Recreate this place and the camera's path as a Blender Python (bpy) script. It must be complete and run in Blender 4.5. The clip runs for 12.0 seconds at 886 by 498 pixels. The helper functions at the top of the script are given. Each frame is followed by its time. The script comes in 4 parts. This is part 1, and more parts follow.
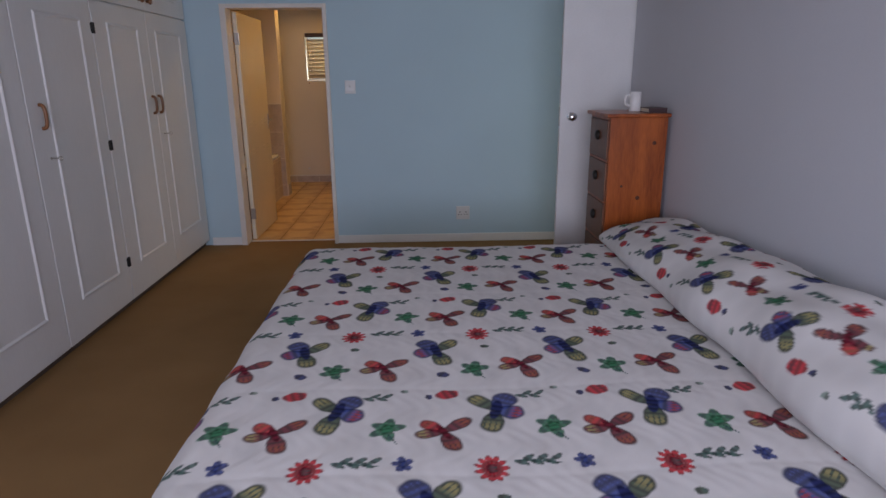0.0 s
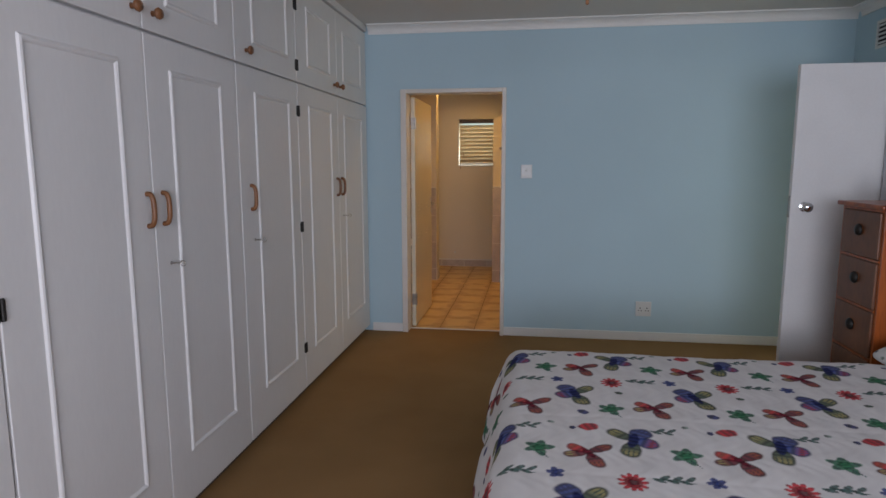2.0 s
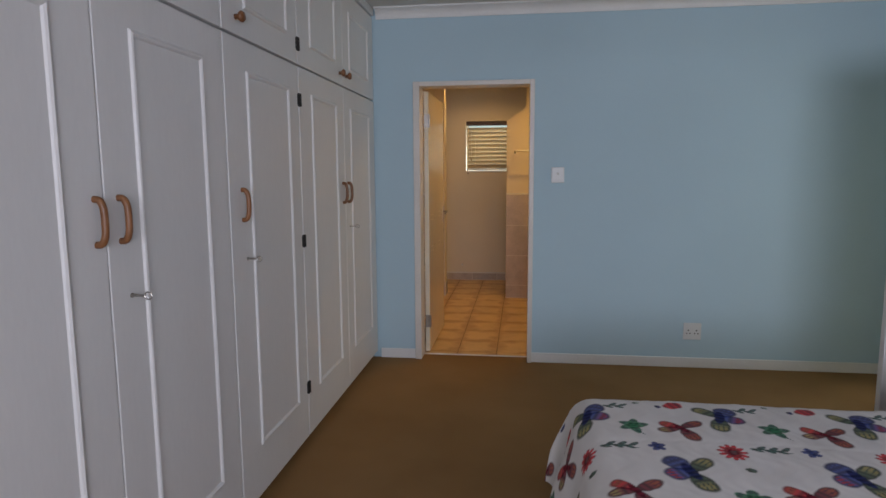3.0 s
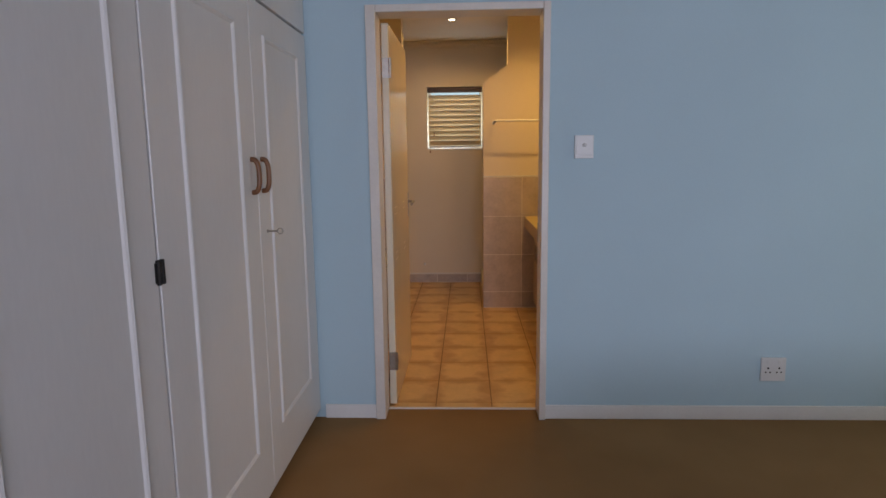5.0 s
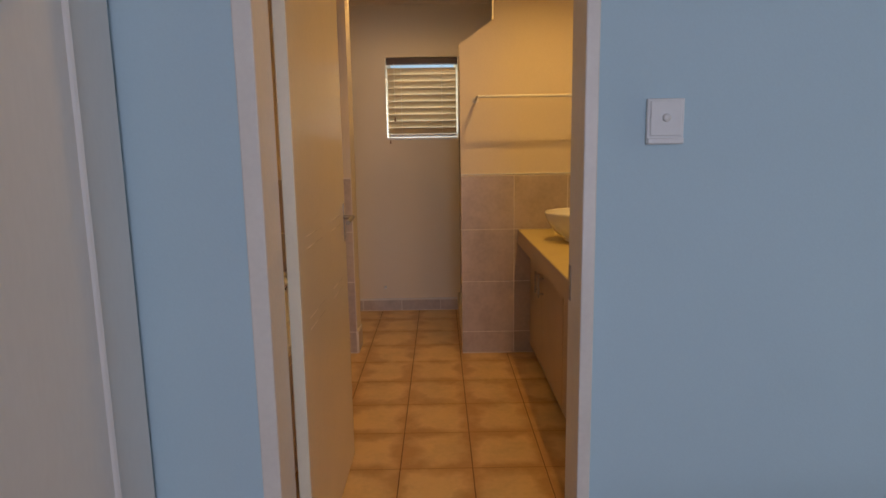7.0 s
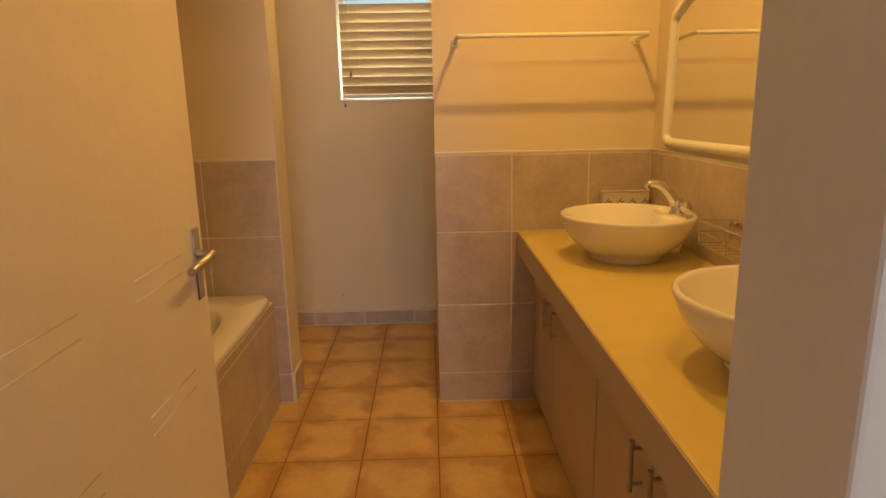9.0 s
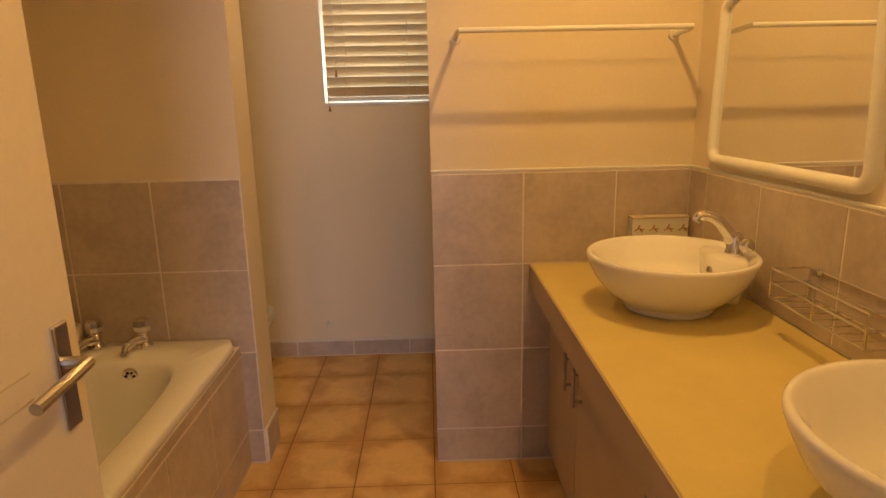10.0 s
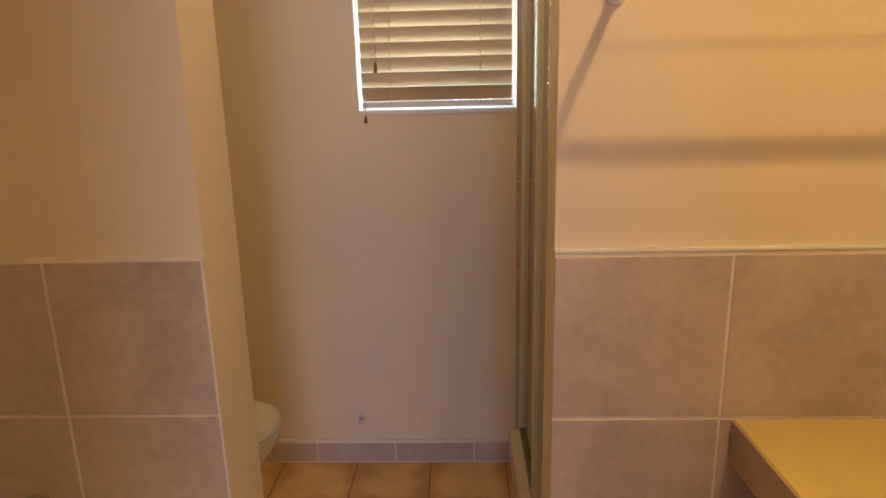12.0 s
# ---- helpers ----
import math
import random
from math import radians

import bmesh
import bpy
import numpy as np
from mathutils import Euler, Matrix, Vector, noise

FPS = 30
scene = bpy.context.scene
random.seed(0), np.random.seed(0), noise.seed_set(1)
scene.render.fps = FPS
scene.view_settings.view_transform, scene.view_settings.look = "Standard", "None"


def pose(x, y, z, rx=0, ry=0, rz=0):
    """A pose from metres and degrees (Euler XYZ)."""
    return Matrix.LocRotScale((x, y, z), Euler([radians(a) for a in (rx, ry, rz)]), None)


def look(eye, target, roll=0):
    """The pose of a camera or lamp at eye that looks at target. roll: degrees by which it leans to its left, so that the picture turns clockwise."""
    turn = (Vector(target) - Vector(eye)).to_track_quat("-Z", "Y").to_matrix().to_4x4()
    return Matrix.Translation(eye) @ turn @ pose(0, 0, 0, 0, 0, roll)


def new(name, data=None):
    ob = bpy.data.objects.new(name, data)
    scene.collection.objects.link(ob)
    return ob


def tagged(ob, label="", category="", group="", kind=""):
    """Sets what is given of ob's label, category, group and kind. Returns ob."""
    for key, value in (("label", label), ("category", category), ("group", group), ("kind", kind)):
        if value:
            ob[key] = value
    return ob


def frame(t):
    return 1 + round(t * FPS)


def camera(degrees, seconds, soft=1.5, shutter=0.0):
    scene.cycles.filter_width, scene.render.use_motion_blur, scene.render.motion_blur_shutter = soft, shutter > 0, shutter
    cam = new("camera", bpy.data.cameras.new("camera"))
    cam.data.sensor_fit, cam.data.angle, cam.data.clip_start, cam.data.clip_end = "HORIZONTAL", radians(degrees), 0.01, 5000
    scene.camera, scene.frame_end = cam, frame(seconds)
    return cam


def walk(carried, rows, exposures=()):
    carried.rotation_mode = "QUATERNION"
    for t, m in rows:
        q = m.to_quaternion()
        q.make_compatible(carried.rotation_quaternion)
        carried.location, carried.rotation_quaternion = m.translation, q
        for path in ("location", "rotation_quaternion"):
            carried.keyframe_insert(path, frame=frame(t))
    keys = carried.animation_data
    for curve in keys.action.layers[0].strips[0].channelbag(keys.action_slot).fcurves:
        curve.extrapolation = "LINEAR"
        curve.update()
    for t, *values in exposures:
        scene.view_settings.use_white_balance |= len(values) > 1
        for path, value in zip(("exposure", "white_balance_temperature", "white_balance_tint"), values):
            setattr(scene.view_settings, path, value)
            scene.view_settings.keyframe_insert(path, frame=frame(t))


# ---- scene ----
cam = camera(71.9, 12.0)
PATH = [
    (0, (-0.01, -0.207, 1.502), (0.056, 1.716, 0.957), -0.5),
    (0.5, (-0.076, -0.198, 1.533), (-0.178, 1.753, 1.106), -0.1),
    (1, (-0.172, -0.154, 1.543), (-0.427, 1.8, 1.201), 0.1),
    (1.5, (-0.376, -0.026, 1.514), (-0.662, 1.932, 1.224), 0.1),
    (2, (-0.569, 0.173, 1.487), (-0.855, 2.133, 1.208), -0.1),
    (2.5, (-0.724, 0.448, 1.492), (-1.004, 2.413, 1.243), -0.2),
    (3, (-0.88, 0.798, 1.441), (-1.134, 2.766, 1.191), -0.3),
    (3.2, (-0.93, 0.939, 1.43), (-1.164, 2.909, 1.181), -0.4),
    (4.8, (-1.183, 2.134, 1.393), (-1.278, 4.108, 1.088), -0.5),
    (5, (-1.2, 2.286, 1.38), (-1.279, 4.262, 1.078), -0.7),
    (5.5, (-1.208, 2.677, 1.392), (-1.265, 4.653, 1.087), -0.7),
    (6, (-1.241, 3.09, 1.371), (-1.275, 5.067, 1.068), -0.8),
    (6.5, (-1.223, 3.451, 1.363), (-1.232, 5.427, 1.054), -0.9),
    (7, (-1.191, 3.798, 1.353), (-1.183, 5.772, 1.033), -0.9),
    (7.2, (-1.167, 3.909, 1.343), (-1.166, 5.882, 1.01), -1.1),
    (8.8, (-1.09, 4.9, 1.374), (-1.051, 6.855, 0.956), -1.1),
    (9, (-1.081, 5.016, 1.378), (-1.041, 6.966, 0.937), -1.1),
    (9.5, (-1.072, 5.237, 1.419), (-1.031, 7.183, 0.962), -1.1),
    (10, (-1.061, 5.492, 1.432), (-1.021, 7.438, 0.974), -1.2),
    (10.5, (-1.065, 5.746, 1.458), (-1.061, 7.69, 0.99), -1.2),
    (11, (-1.094, 6.043, 1.465), (-1.131, 7.986, 0.992), -1.3),
    (11.5, (-1.155, 6.305, 1.476), (-1.213, 8.248, 1.005), -1.3),
    (12, (-1.23, 6.59, 1.481), (-1.298, 8.533, 1.013), -1.3),
]
walk(cam, [(t, look(eye, target, roll)) for t, eye, target, roll in PATH], exposures=[(0, -0.2, 6250, 12), (0.5, 0.0, 6500, 10), (1.5, 0.02, 6450, 5), (3, 0.05, 6450, 5), (5, 0.17, 6250, 10), (7.2, 0.12, 6200, 11), (8.8, 0.52, 7800, 10), (9.5, 0.55, 7300, 12), (10.5, 0.6, 6450, 14), (12, 0.6, 5550, 14)])

# ---- light ----
world = bpy.data.worlds.new("sky")
scene.world = world
world.use_nodes = True
wn = world.node_tree
sky = wn.nodes.new("ShaderNodeTexSky")
sky.sky_type, sky.sun_disc = "NISHITA", False
sky.sun_elevation, sky.sun_rotation = radians(48), radians(60)
wn.nodes["Background"].inputs[1].default_value = 0.12
wn.links.new(sky.outputs[0], wn.nodes["Background"].inputs[0])
sun = new("sun", bpy.data.lights.new("sun", "SUN"))
sun.data.energy, sun.data.angle, sun.data.color = 3.0, radians(0.5), (1, 0.95, 0.88)
sun.matrix_world = look((12, 7, 16), (0, 0, 0))


def area(name, m, sx, sy, watts, colour):
    lamp = bpy.data.lights.new(name, "AREA")
    lamp.shape, lamp.size, lamp.size_y, lamp.energy, lamp.color = "RECTANGLE", sx, sy, watts, colour
    ob = new(name, lamp)
    ob.matrix_world = m
    return ob


BED_WINDOW, BATH_WINDOW, PASSAGE_FILL, SPOT = 114.0, 4.5, 15.0, (27.0, 12.0, 12.0)
area("daylight_bedroom_window", look((-0.15, -2.2, 1.5), (-0.15, 5, 1.1)), 2.5, 1.3, BED_WINDOW, (0.85, 0.83, 1.0))
area("daylight_bathroom_window", look((-1.31, 8.99, 1.77), (-1.31, 5, 1.2)), 0.5, 0.5, BATH_WINDOW, (0.72, 0.86, 1.0))
# added fill lamp: brightens the blue wall behind the entrance door
area("fill_passage_window", look((2.93, 4.5, 1.5), (0, 4.7, 1.2)), 0.95, 1.1, PASSAGE_FILL, (1.0, 0.93, 0.8))
SPOTS = [(-0.60, 7.05, 2.53), (-0.60, 6.02, 2.53), (-1.32, 7.85, 2.53)]
for (sx, sy, sz), power, spread_deg, edge in zip(SPOTS, SPOT, (150, 166, 166), (1.0, 0.4, 0.4)):
    lamp = bpy.data.lights.new("downlight_bulb", "SPOT")
    lamp.energy, lamp.color, lamp.spot_size, lamp.spot_blend, lamp.shadow_soft_size = power, (1.0, 0.55, 0.15), radians(spread_deg), edge, 0.02
    new("downlight_bulb", lamp).matrix_world = look((sx, sy, sz), (sx, sy + 0.0001, 0))


# ---- materials ----
def material(name, colour, rough=0.5, metal=0.0, vary=0.08, scale=3.0, fine=60.0, bump=0.1, dirt=None, spec=0.5, grain=(1, 1, 1), island=0.0, place=False):
    """Paint, cloth, stone or metal with coarse and fine variation and a fine relief."""
    m = bpy.data.materials.new(name)
    m.use_nodes = True
    nt = m.node_tree
    n, l, b = nt.nodes, nt.links, nt.nodes["Principled BSDF"]
    co = n.new("ShaderNodeTexCoord")
    mp = n.new("ShaderNodeMapping")
    mp.inputs["Scale"].default_value = grain
    geo = n.new("ShaderNodeNewGeometry")
    l.new(geo.outputs["Position"] if place else co.outputs["Object"], mp.inputs[0])
    coarse, small = n.new("ShaderNodeTexNoise"), n.new("ShaderNodeTexNoise")
    coarse.inputs["Scale"].default_value, coarse.inputs["Detail"].default_value = scale, 4
    small.inputs["Scale"].default_value, small.inputs["Detail"].default_value = fine, 3
    for t in (coarse, small):
        l.new(mp.outputs[0], t.inputs["Vector"])
    add = n.new("ShaderNodeMath")
    add.operation = "MULTIPLY_ADD"
    l.new(small.outputs[0], add.inputs[0])
    add.inputs[1].default_value = 0.5
    l.new(coarse.outputs[0], add.inputs[2])
    src = add.outputs[0]
    if island:
        inf = n.new("ShaderNodeObjectInfo")
        a2 = n.new("ShaderNodeMath")
        a2.operation = "MULTIPLY_ADD"
        l.new(inf.outputs["Random"], a2.inputs[0])
        a2.inputs[1].default_value = island
        l.new(src, a2.inputs[2])
        src = a2.outputs[0]
    ramp = n.new("ShaderNodeValToRGB")
    c = np.array(colour)
    lo = np.array(dirt) if dirt else c * (1 - vary)
    ramp.color_ramp.elements[0].position, ramp.color_ramp.elements[1].position = 0.5, 1.0
    ramp.color_ramp.elements[0].color = (*lo, 1)
    ramp.color_ramp.elements[1].color = (*np.minimum(c * (1 + vary), 0.95), 1)
    l.new(src, ramp.inputs[0])
    l.new(ramp.outputs[0], b.inputs["Base Color"])
    b.inputs["Roughness"].default_value, b.inputs["Metallic"].default_value = rough, metal
    b.inputs["Specular IOR Level"].default_value = spec
    if bump:
        bp = n.new("ShaderNodeBump")
        bp.inputs["Strength"].default_value, bp.inputs["Distance"].default_value = bump, 0.004
        l.new(add.outputs[0], bp.inputs["Height"])
        l.new(bp.outputs[0], b.inputs["Normal"])
    return m


def tile_material(name, colour, edge, half, width):
    """Glazed tile, clouded, with a darker browned rim of uneven width."""
    m = material(name, colour, 0.32, vary=0.12, scale=6, fine=38, bump=0.05, island=0.2, place=True)
    nt = m.node_tree
    n, l, b = nt.nodes, nt.links, nt.nodes["Principled BSDF"]
    co = n.new("ShaderNodeTexCoord")
    sep = n.new("ShaderNodeSeparateXYZ")
    l.new(co.outputs["Object"], sep.inputs[0])
    out = []
    for k in (0, 1):
        a = n.new("ShaderNodeMath")
        a.operation = "ABSOLUTE"
        l.new(sep.outputs[k], a.inputs[0])
        s = n.new("ShaderNodeMath")
        s.operation = "SUBTRACT"
        s.inputs[0].default_value = half[k]
        l.new(a.outputs[0], s.inputs[1])
        out.append(s.outputs[0])
    mn = n.new("ShaderNodeMath")
    mn.operation = "MINIMUM"
    l.new(out[0], mn.inputs[0])
    l.new(out[1], mn.inputs[1])
    inf = n.new("ShaderNodeObjectInfo")
    geo = n.new("ShaderNodeNewGeometry")
    nz = n.new("ShaderNodeTexNoise")
    nz.inputs["Scale"].default_value, nz.inputs["Detail"].default_value = 6.5, 4
    l.new(geo.outputs["Position"], nz.inputs["Vector"])
    wob = n.new("ShaderNodeMath")
    wob.operation = "MULTIPLY_ADD"
    l.new(nz.outputs[0], wob.inputs[0])
    wob.inputs[1].default_value, wob.inputs[2].default_value = -0.24, 0.105
    ad = n.new("ShaderNodeMath")
    l.new(mn.outputs[0], ad.inputs[0])
    l.new(wob.outputs[0], ad.inputs[1])
    rng = n.new("ShaderNodeMapRange")
    rng.inputs["From Min"].default_value, rng.inputs["From Max"].default_value = -0.01, width
    rng.inputs["To Min"].default_value, rng.inputs["To Max"].default_value = 0.55, 0.0
    l.new(ad.outputs[0], rng.inputs["Value"])
    mix = n.new("ShaderNodeMix")
    mix.data_type = "RGBA"
    l.new(rng.outputs[0], mix.inputs["Factor"])
    mix.inputs[7].default_value = (*edge, 1)
    old = b.inputs["Base Color"].links[0].from_socket
    l.new(old, mix.inputs[6])
    l.new(mix.outputs[2], b.inputs["Base Color"])
    return m


BLUE = material("light_blue_wall_paint", (0.465, 0.625, 0.70), 0.75, vary=0.03, scale=1.2, fine=140, bump=0.12)
# the blue wall paint again, greyed in colour for its sideways light
GREYW = material("wall_paint_greyed_by_side_light", (0.56, 0.57, 0.60), 0.75, vary=0.03, scale=1.2, fine=140, bump=0.12)
CREAM = material("cream_wall_paint", (0.78, 0.70, 0.56), 0.6, vary=0.04, scale=1.5, fine=120, bump=0.12)
CEIL = material("off_white_ceiling_paint", (0.62, 0.60, 0.56), 0.85, vary=0.03, scale=1, fine=150, bump=0.08)
TRIM = material("white_trim_paint", (0.78, 0.78, 0.76), 0.4, vary=0.04, scale=4, fine=80, bump=0.05)
WARD = material("white_wardrobe_paint", (0.72, 0.715, 0.70), 0.42, vary=0.035, scale=2.5, fine=90, bump=0.06, grain=(1, 1, 0.25))
LEAF = material("cream_door_paint", (0.78, 0.71, 0.55), 0.2, vary=0.04, scale=2.5, fine=70, bump=0.05)
STEELF = material("painted_steel_frame", (0.70, 0.66, 0.60), 0.4, vary=0.06, scale=5, fine=60, bump=0.05)
CARPET = material("brown_carpet", (0.30, 0.18, 0.078), 0.95, vary=0.12, scale=1.3, fine=420, bump=0.9, dirt=(0.235, 0.138, 0.058), spec=0.1)
WOODH = material("turned_brown_wood", (0.20, 0.085, 0.032), 0.4, vary=0.3, scale=10, fine=120, grain=(1, 1, 0.2))
PINE = material("orange_pine", (0.37, 0.095, 0.018), 0.32, vary=0.3, scale=4, fine=40, bump=0.12, dirt=(0.19, 0.038, 0.007), grain=(3, 3, 0.35))
PINED = material("dark_drawer_wood", (0.16, 0.06, 0.025), 0.4, vary=0.3, scale=5, fine=50, grain=(1, 1, 0.4))
KNOT = material("pine_knot", (0.10, 0.03, 0.012), 0.4, vary=0.3, scale=60, fine=200)
CHROME = material("chrome", (0.75, 0.75, 0.76), 0.12, 1.0, vary=0.05, scale=20, fine=90, bump=0.02)
DULL = material("dull_steel", (0.42, 0.40, 0.37), 0.35, 1.0, vary=0.15, scale=30, fine=120, bump=0.05)
DARK = material("blackened_steel", (0.03, 0.028, 0.026), 0.5, 0.6, vary=0.3, scale=30, fine=120)
PLASTIC = material("white_plastic", (0.68, 0.69, 0.68), 0.35, vary=0.03, scale=6, fine=90, bump=0.02)
CERAMIC = material("white_ceramic", (0.82, 0.81, 0.78), 0.05, vary=0.02, scale=4, fine=50, bump=0.0)
ENAMEL = material("white_bath_enamel", (0.85, 0.86, 0.88), 0.12, vary=0.02, scale=4, fine=50, bump=0.0)
WTILE = material("taupe_wall_tile", (0.50, 0.43, 0.39), 0.38, vary=0.17, scale=7, fine=40, bump=0.06, island=0.12, place=True)
GROUT = material("pale_grout", (0.76, 0.71, 0.65), 0.8, vary=0.08, scale=20, fine=150)
FGROUT = material("brown_floor_grout", (0.22, 0.12, 0.05), 0.9, vary=0.2, scale=20, fine=150)
FTILE = tile_material("tan_floor_tile", (0.72, 0.50, 0.225), (0.40, 0.16, 0.04), (0.155, 0.168), 0.055)
TOP = material("beige_counter_laminate", (0.67, 0.55, 0.215), 0.35, vary=0.05, scale=8, fine=220, bump=0.03)
CAB = material("taupe_cabinet_laminate", (0.46, 0.37, 0.29), 0.45, vary=0.06, scale=4, fine=90, bump=0.04)
# near-black brown puts the shade of the toe gaps into the plinth colour
SHADOWG = material("plinth_gap_shade", (0.10, 0.07, 0.05), 0.7, vary=0.2)
SLAT = material("honey_wood_slat", (0.56, 0.44, 0.27), 0.4, vary=0.15, scale=6, fine=60, grain=(0.3, 3, 3), bump=0.08)
VALANCE = material("dark_brown_valance", (0.06, 0.03, 0.018), 0.45, vary=0.25, scale=6, fine=60)
CORD = material("cream_cord", (0.6, 0.52, 0.4), 0.8, vary=0.1)
GOLD = material("brushed_gold", (0.55, 0.36, 0.12), 0.35, 0.8, vary=0.15, scale=15)
WAX = material("ivory_wax", (0.75, 0.68, 0.58), 0.5, vary=0.06, scale=10)
PAPER = material("printed_cream_card", (0.72, 0.62, 0.46), 0.6, vary=0.06, scale=12)
PRINTB = material("brown_leaf_print", (0.36, 0.17, 0.07), 0.6, vary=0.3, scale=40)
PRINTP = material("pink_flower_print", (0.55, 0.2, 0.22), 0.6, vary=0.3, scale=40)
BOOKC = material("dark_book_cover", (0.05, 0.02, 0.02), 0.45, vary=0.3, scale=10)
MATT = material("white_mattress_cloth", (0.7, 0.7, 0.7), 0.9, vary=0.05, fine=200)
GROUND = material("dry_garden_ground", (0.2, 0.19, 0.1), 0.95, vary=0.4, scale=0.5, fine=8)

MIRROR = bpy.data.materials.new("mirror_silver")
MIRROR.use_nodes = True
mb = MIRROR.node_tree.nodes["Principled BSDF"]
mb.inputs["Base Color"].default_value, mb.inputs["Metallic"].default_value, mb.inputs["Roughness"].default_value = (0.86, 0.87, 0.85, 1), 1, 0.01
GLASS = bpy.data.materials.new("clear_glass")
GLASS.use_nodes = True
gb = GLASS.node_tree.nodes["Principled BSDF"]
gb.inputs["Base Color"].default_value, gb.inputs["Roughness"].default_value = (0.95, 0.98, 0.97, 1), 0.02
gb.inputs["Transmission Weight"].default_value, gb.inputs["IOR"].default_value = 1, 1.45
GLOWM = bpy.data.materials.new("lit_bulb")
GLOWM.use_nodes = True
eb = GLOWM.node_tree.nodes["Principled BSDF"]
eb.inputs["Emission Color"].default_value, eb.inputs["Emission Strength"].default_value = (1, 0.8, 0.5, 1), 14

PRINT = bpy.data.materials.new("butterfly_print_cotton")
PRINT.use_nodes = True
pn, pl, pb = PRINT.node_tree.nodes, PRINT.node_tree.links, PRINT.node_tree.nodes["Principled BSDF"]
at = pn.new("ShaderNodeAttribute")
at.attribute_name = "print"
pl.new(at.outputs["Color"], pb.inputs["Base Color"])
pb.inputs["Roughness"].default_value, pb.inputs["Specular IOR Level"].default_value = 0.9, 0.15
wv = pn.new("ShaderNodeTexNoise")
wv.inputs["Scale"].default_value, wv.inputs["Detail"].default_value = 320, 2
tc = pn.new("ShaderNodeTexCoord")
pl.new(tc.outputs["Object"], wv.inputs["Vector"])
bq = pn.new("ShaderNodeBump")
bq.inputs["Strength"].default_value, bq.inputs["Distance"].default_value = 0.25, 0.002
pl.new(wv.outputs[0], bq.inputs["Height"])
pl.new(bq.outputs[0], pb.inputs["Normal"])

# ---- building helpers ----
ORIGIN = {}


def thing(name, loc, label, category="", group="", kind=""):
    """An empty at the base of a thing, to hold its parts."""
    ob = new(name)
    ob.empty_display_size = 0.1
    ob.location = loc
    ORIGIN[ob] = Vector(loc)
    return tagged(ob, label, category, group, kind)


def part(name, bm, mat, parent=None, label="", smooth=False):
    """A bmesh in world coordinates as one mesh object, under a thing or a part."""
    me = bpy.data.meshes.new(name)
    o = ORIGIN.get(parent, Vector((0, 0, 0)))
    bmesh.ops.recalc_face_normals(bm, faces=bm.faces)
    bmesh.ops.translate(bm, verts=bm.verts, vec=-o)
    bm.to_mesh(me)
    bm.free()
    me.materials.append(mat)
    if smooth:
        for p in me.polygons:
            p.use_smooth = True
    ob = new(name, me)
    if parent:
        ob.parent = parent
        ORIGIN[ob] = o
    return tagged(ob, label)


def setting(name, bm, mat, label, category=""):
    return tagged(part(name, bm, mat), label, category, kind="structure")


def box(x0, x1, y0, y1, z0, z1, bevel=0.0, bm=None):
    one = bmesh.new()
    bmesh.ops.create_cube(one, size=1)
    for v in one.verts:
        v.co = Vector(((x0 + x1) / 2 + v.co.x * (x1 - x0), (y0 + y1) / 2 + v.co.y * (y1 - y0), (z0 + z1) / 2 + v.co.z * (z1 - z0)))
    if bevel:
        bmesh.ops.bevel(one, geom=list(one.edges), offset=bevel, segments=2, affect="EDGES", profile=0.5)
    return join(bm, one)


def join(bm, one):
    if bm is None:
        return one
    me = bpy.data.meshes.new("tmp")
    one.to_mesh(me)
    one.free()
    bm.from_mesh(me)
    bpy.data.meshes.remove(me)
    return bm


def boxes(*rows, bevel=0.0):
    bm = bmesh.new()
    for r in rows:
        box(*r, bevel=bevel, bm=bm)
    return bm


def lathe(profile, centre, seg=32, axis="z", bm=None):
    """A turned body: rows of (radius, height) round an axis through centre."""
    one = bmesh.new()
    rings = []
    for r, h in profile:
        ring = []
        for k in range(seg):
            a = 2 * math.pi * k / seg
            p = (r * math.cos(a), r * math.sin(a), h)
            if axis == "x":
                p = (p[2], p[0], p[1])
            elif axis == "y":
                p = (p[0], p[2], p[1])
            ring.append(one.verts.new(Vector(p) + Vector(centre)))
        rings.append(ring)
    for a, b in zip(rings, rings[1:]):
        for k in range(seg):
            one.faces.new((a[k], a[(k + 1) % seg], b[(k + 1) % seg], b[k]))
    one.faces.new(rings[0])
    one.faces.new(rings[-1])
    bmesh.ops.remove_doubles(one, verts=one.verts, dist=1e-6)
    return join(bm, one)


def tube(points, radius, seg=10, bm=None):
    """A round bar along a line of points."""
    one = bmesh.new()
    pts = [Vector(p) for p in points]
    rings, up = [], None
    for i, p in enumerate(pts):
        d = (pts[min(i + 1, len(pts) - 1)] - pts[max(i - 1, 0)]).normalized()
        up = Vector((0, 0, 1)) if up is None and abs(d.z) < 0.9 else (up or Vector((1, 0, 0)))
        s = d.cross(up).normalized()
        up = s.cross(d).normalized()
        r = radius[i] if isinstance(radius, (list, tuple)) else radius
        rings.append([one.verts.new(p + r * (math.cos(2 * math.pi * k / seg) * s + math.sin(2 * math.pi * k / seg) * up)) for k in range(seg)])
    for a, b in zip(rings, rings[1:]):
        for k in range(seg):
            one.faces.new((a[k], a[(k + 1) % seg], b[(k + 1) % seg], b[k]))
    one.faces.new(rings[0])
    one.faces.new(rings[-1])
    return join(bm, one)


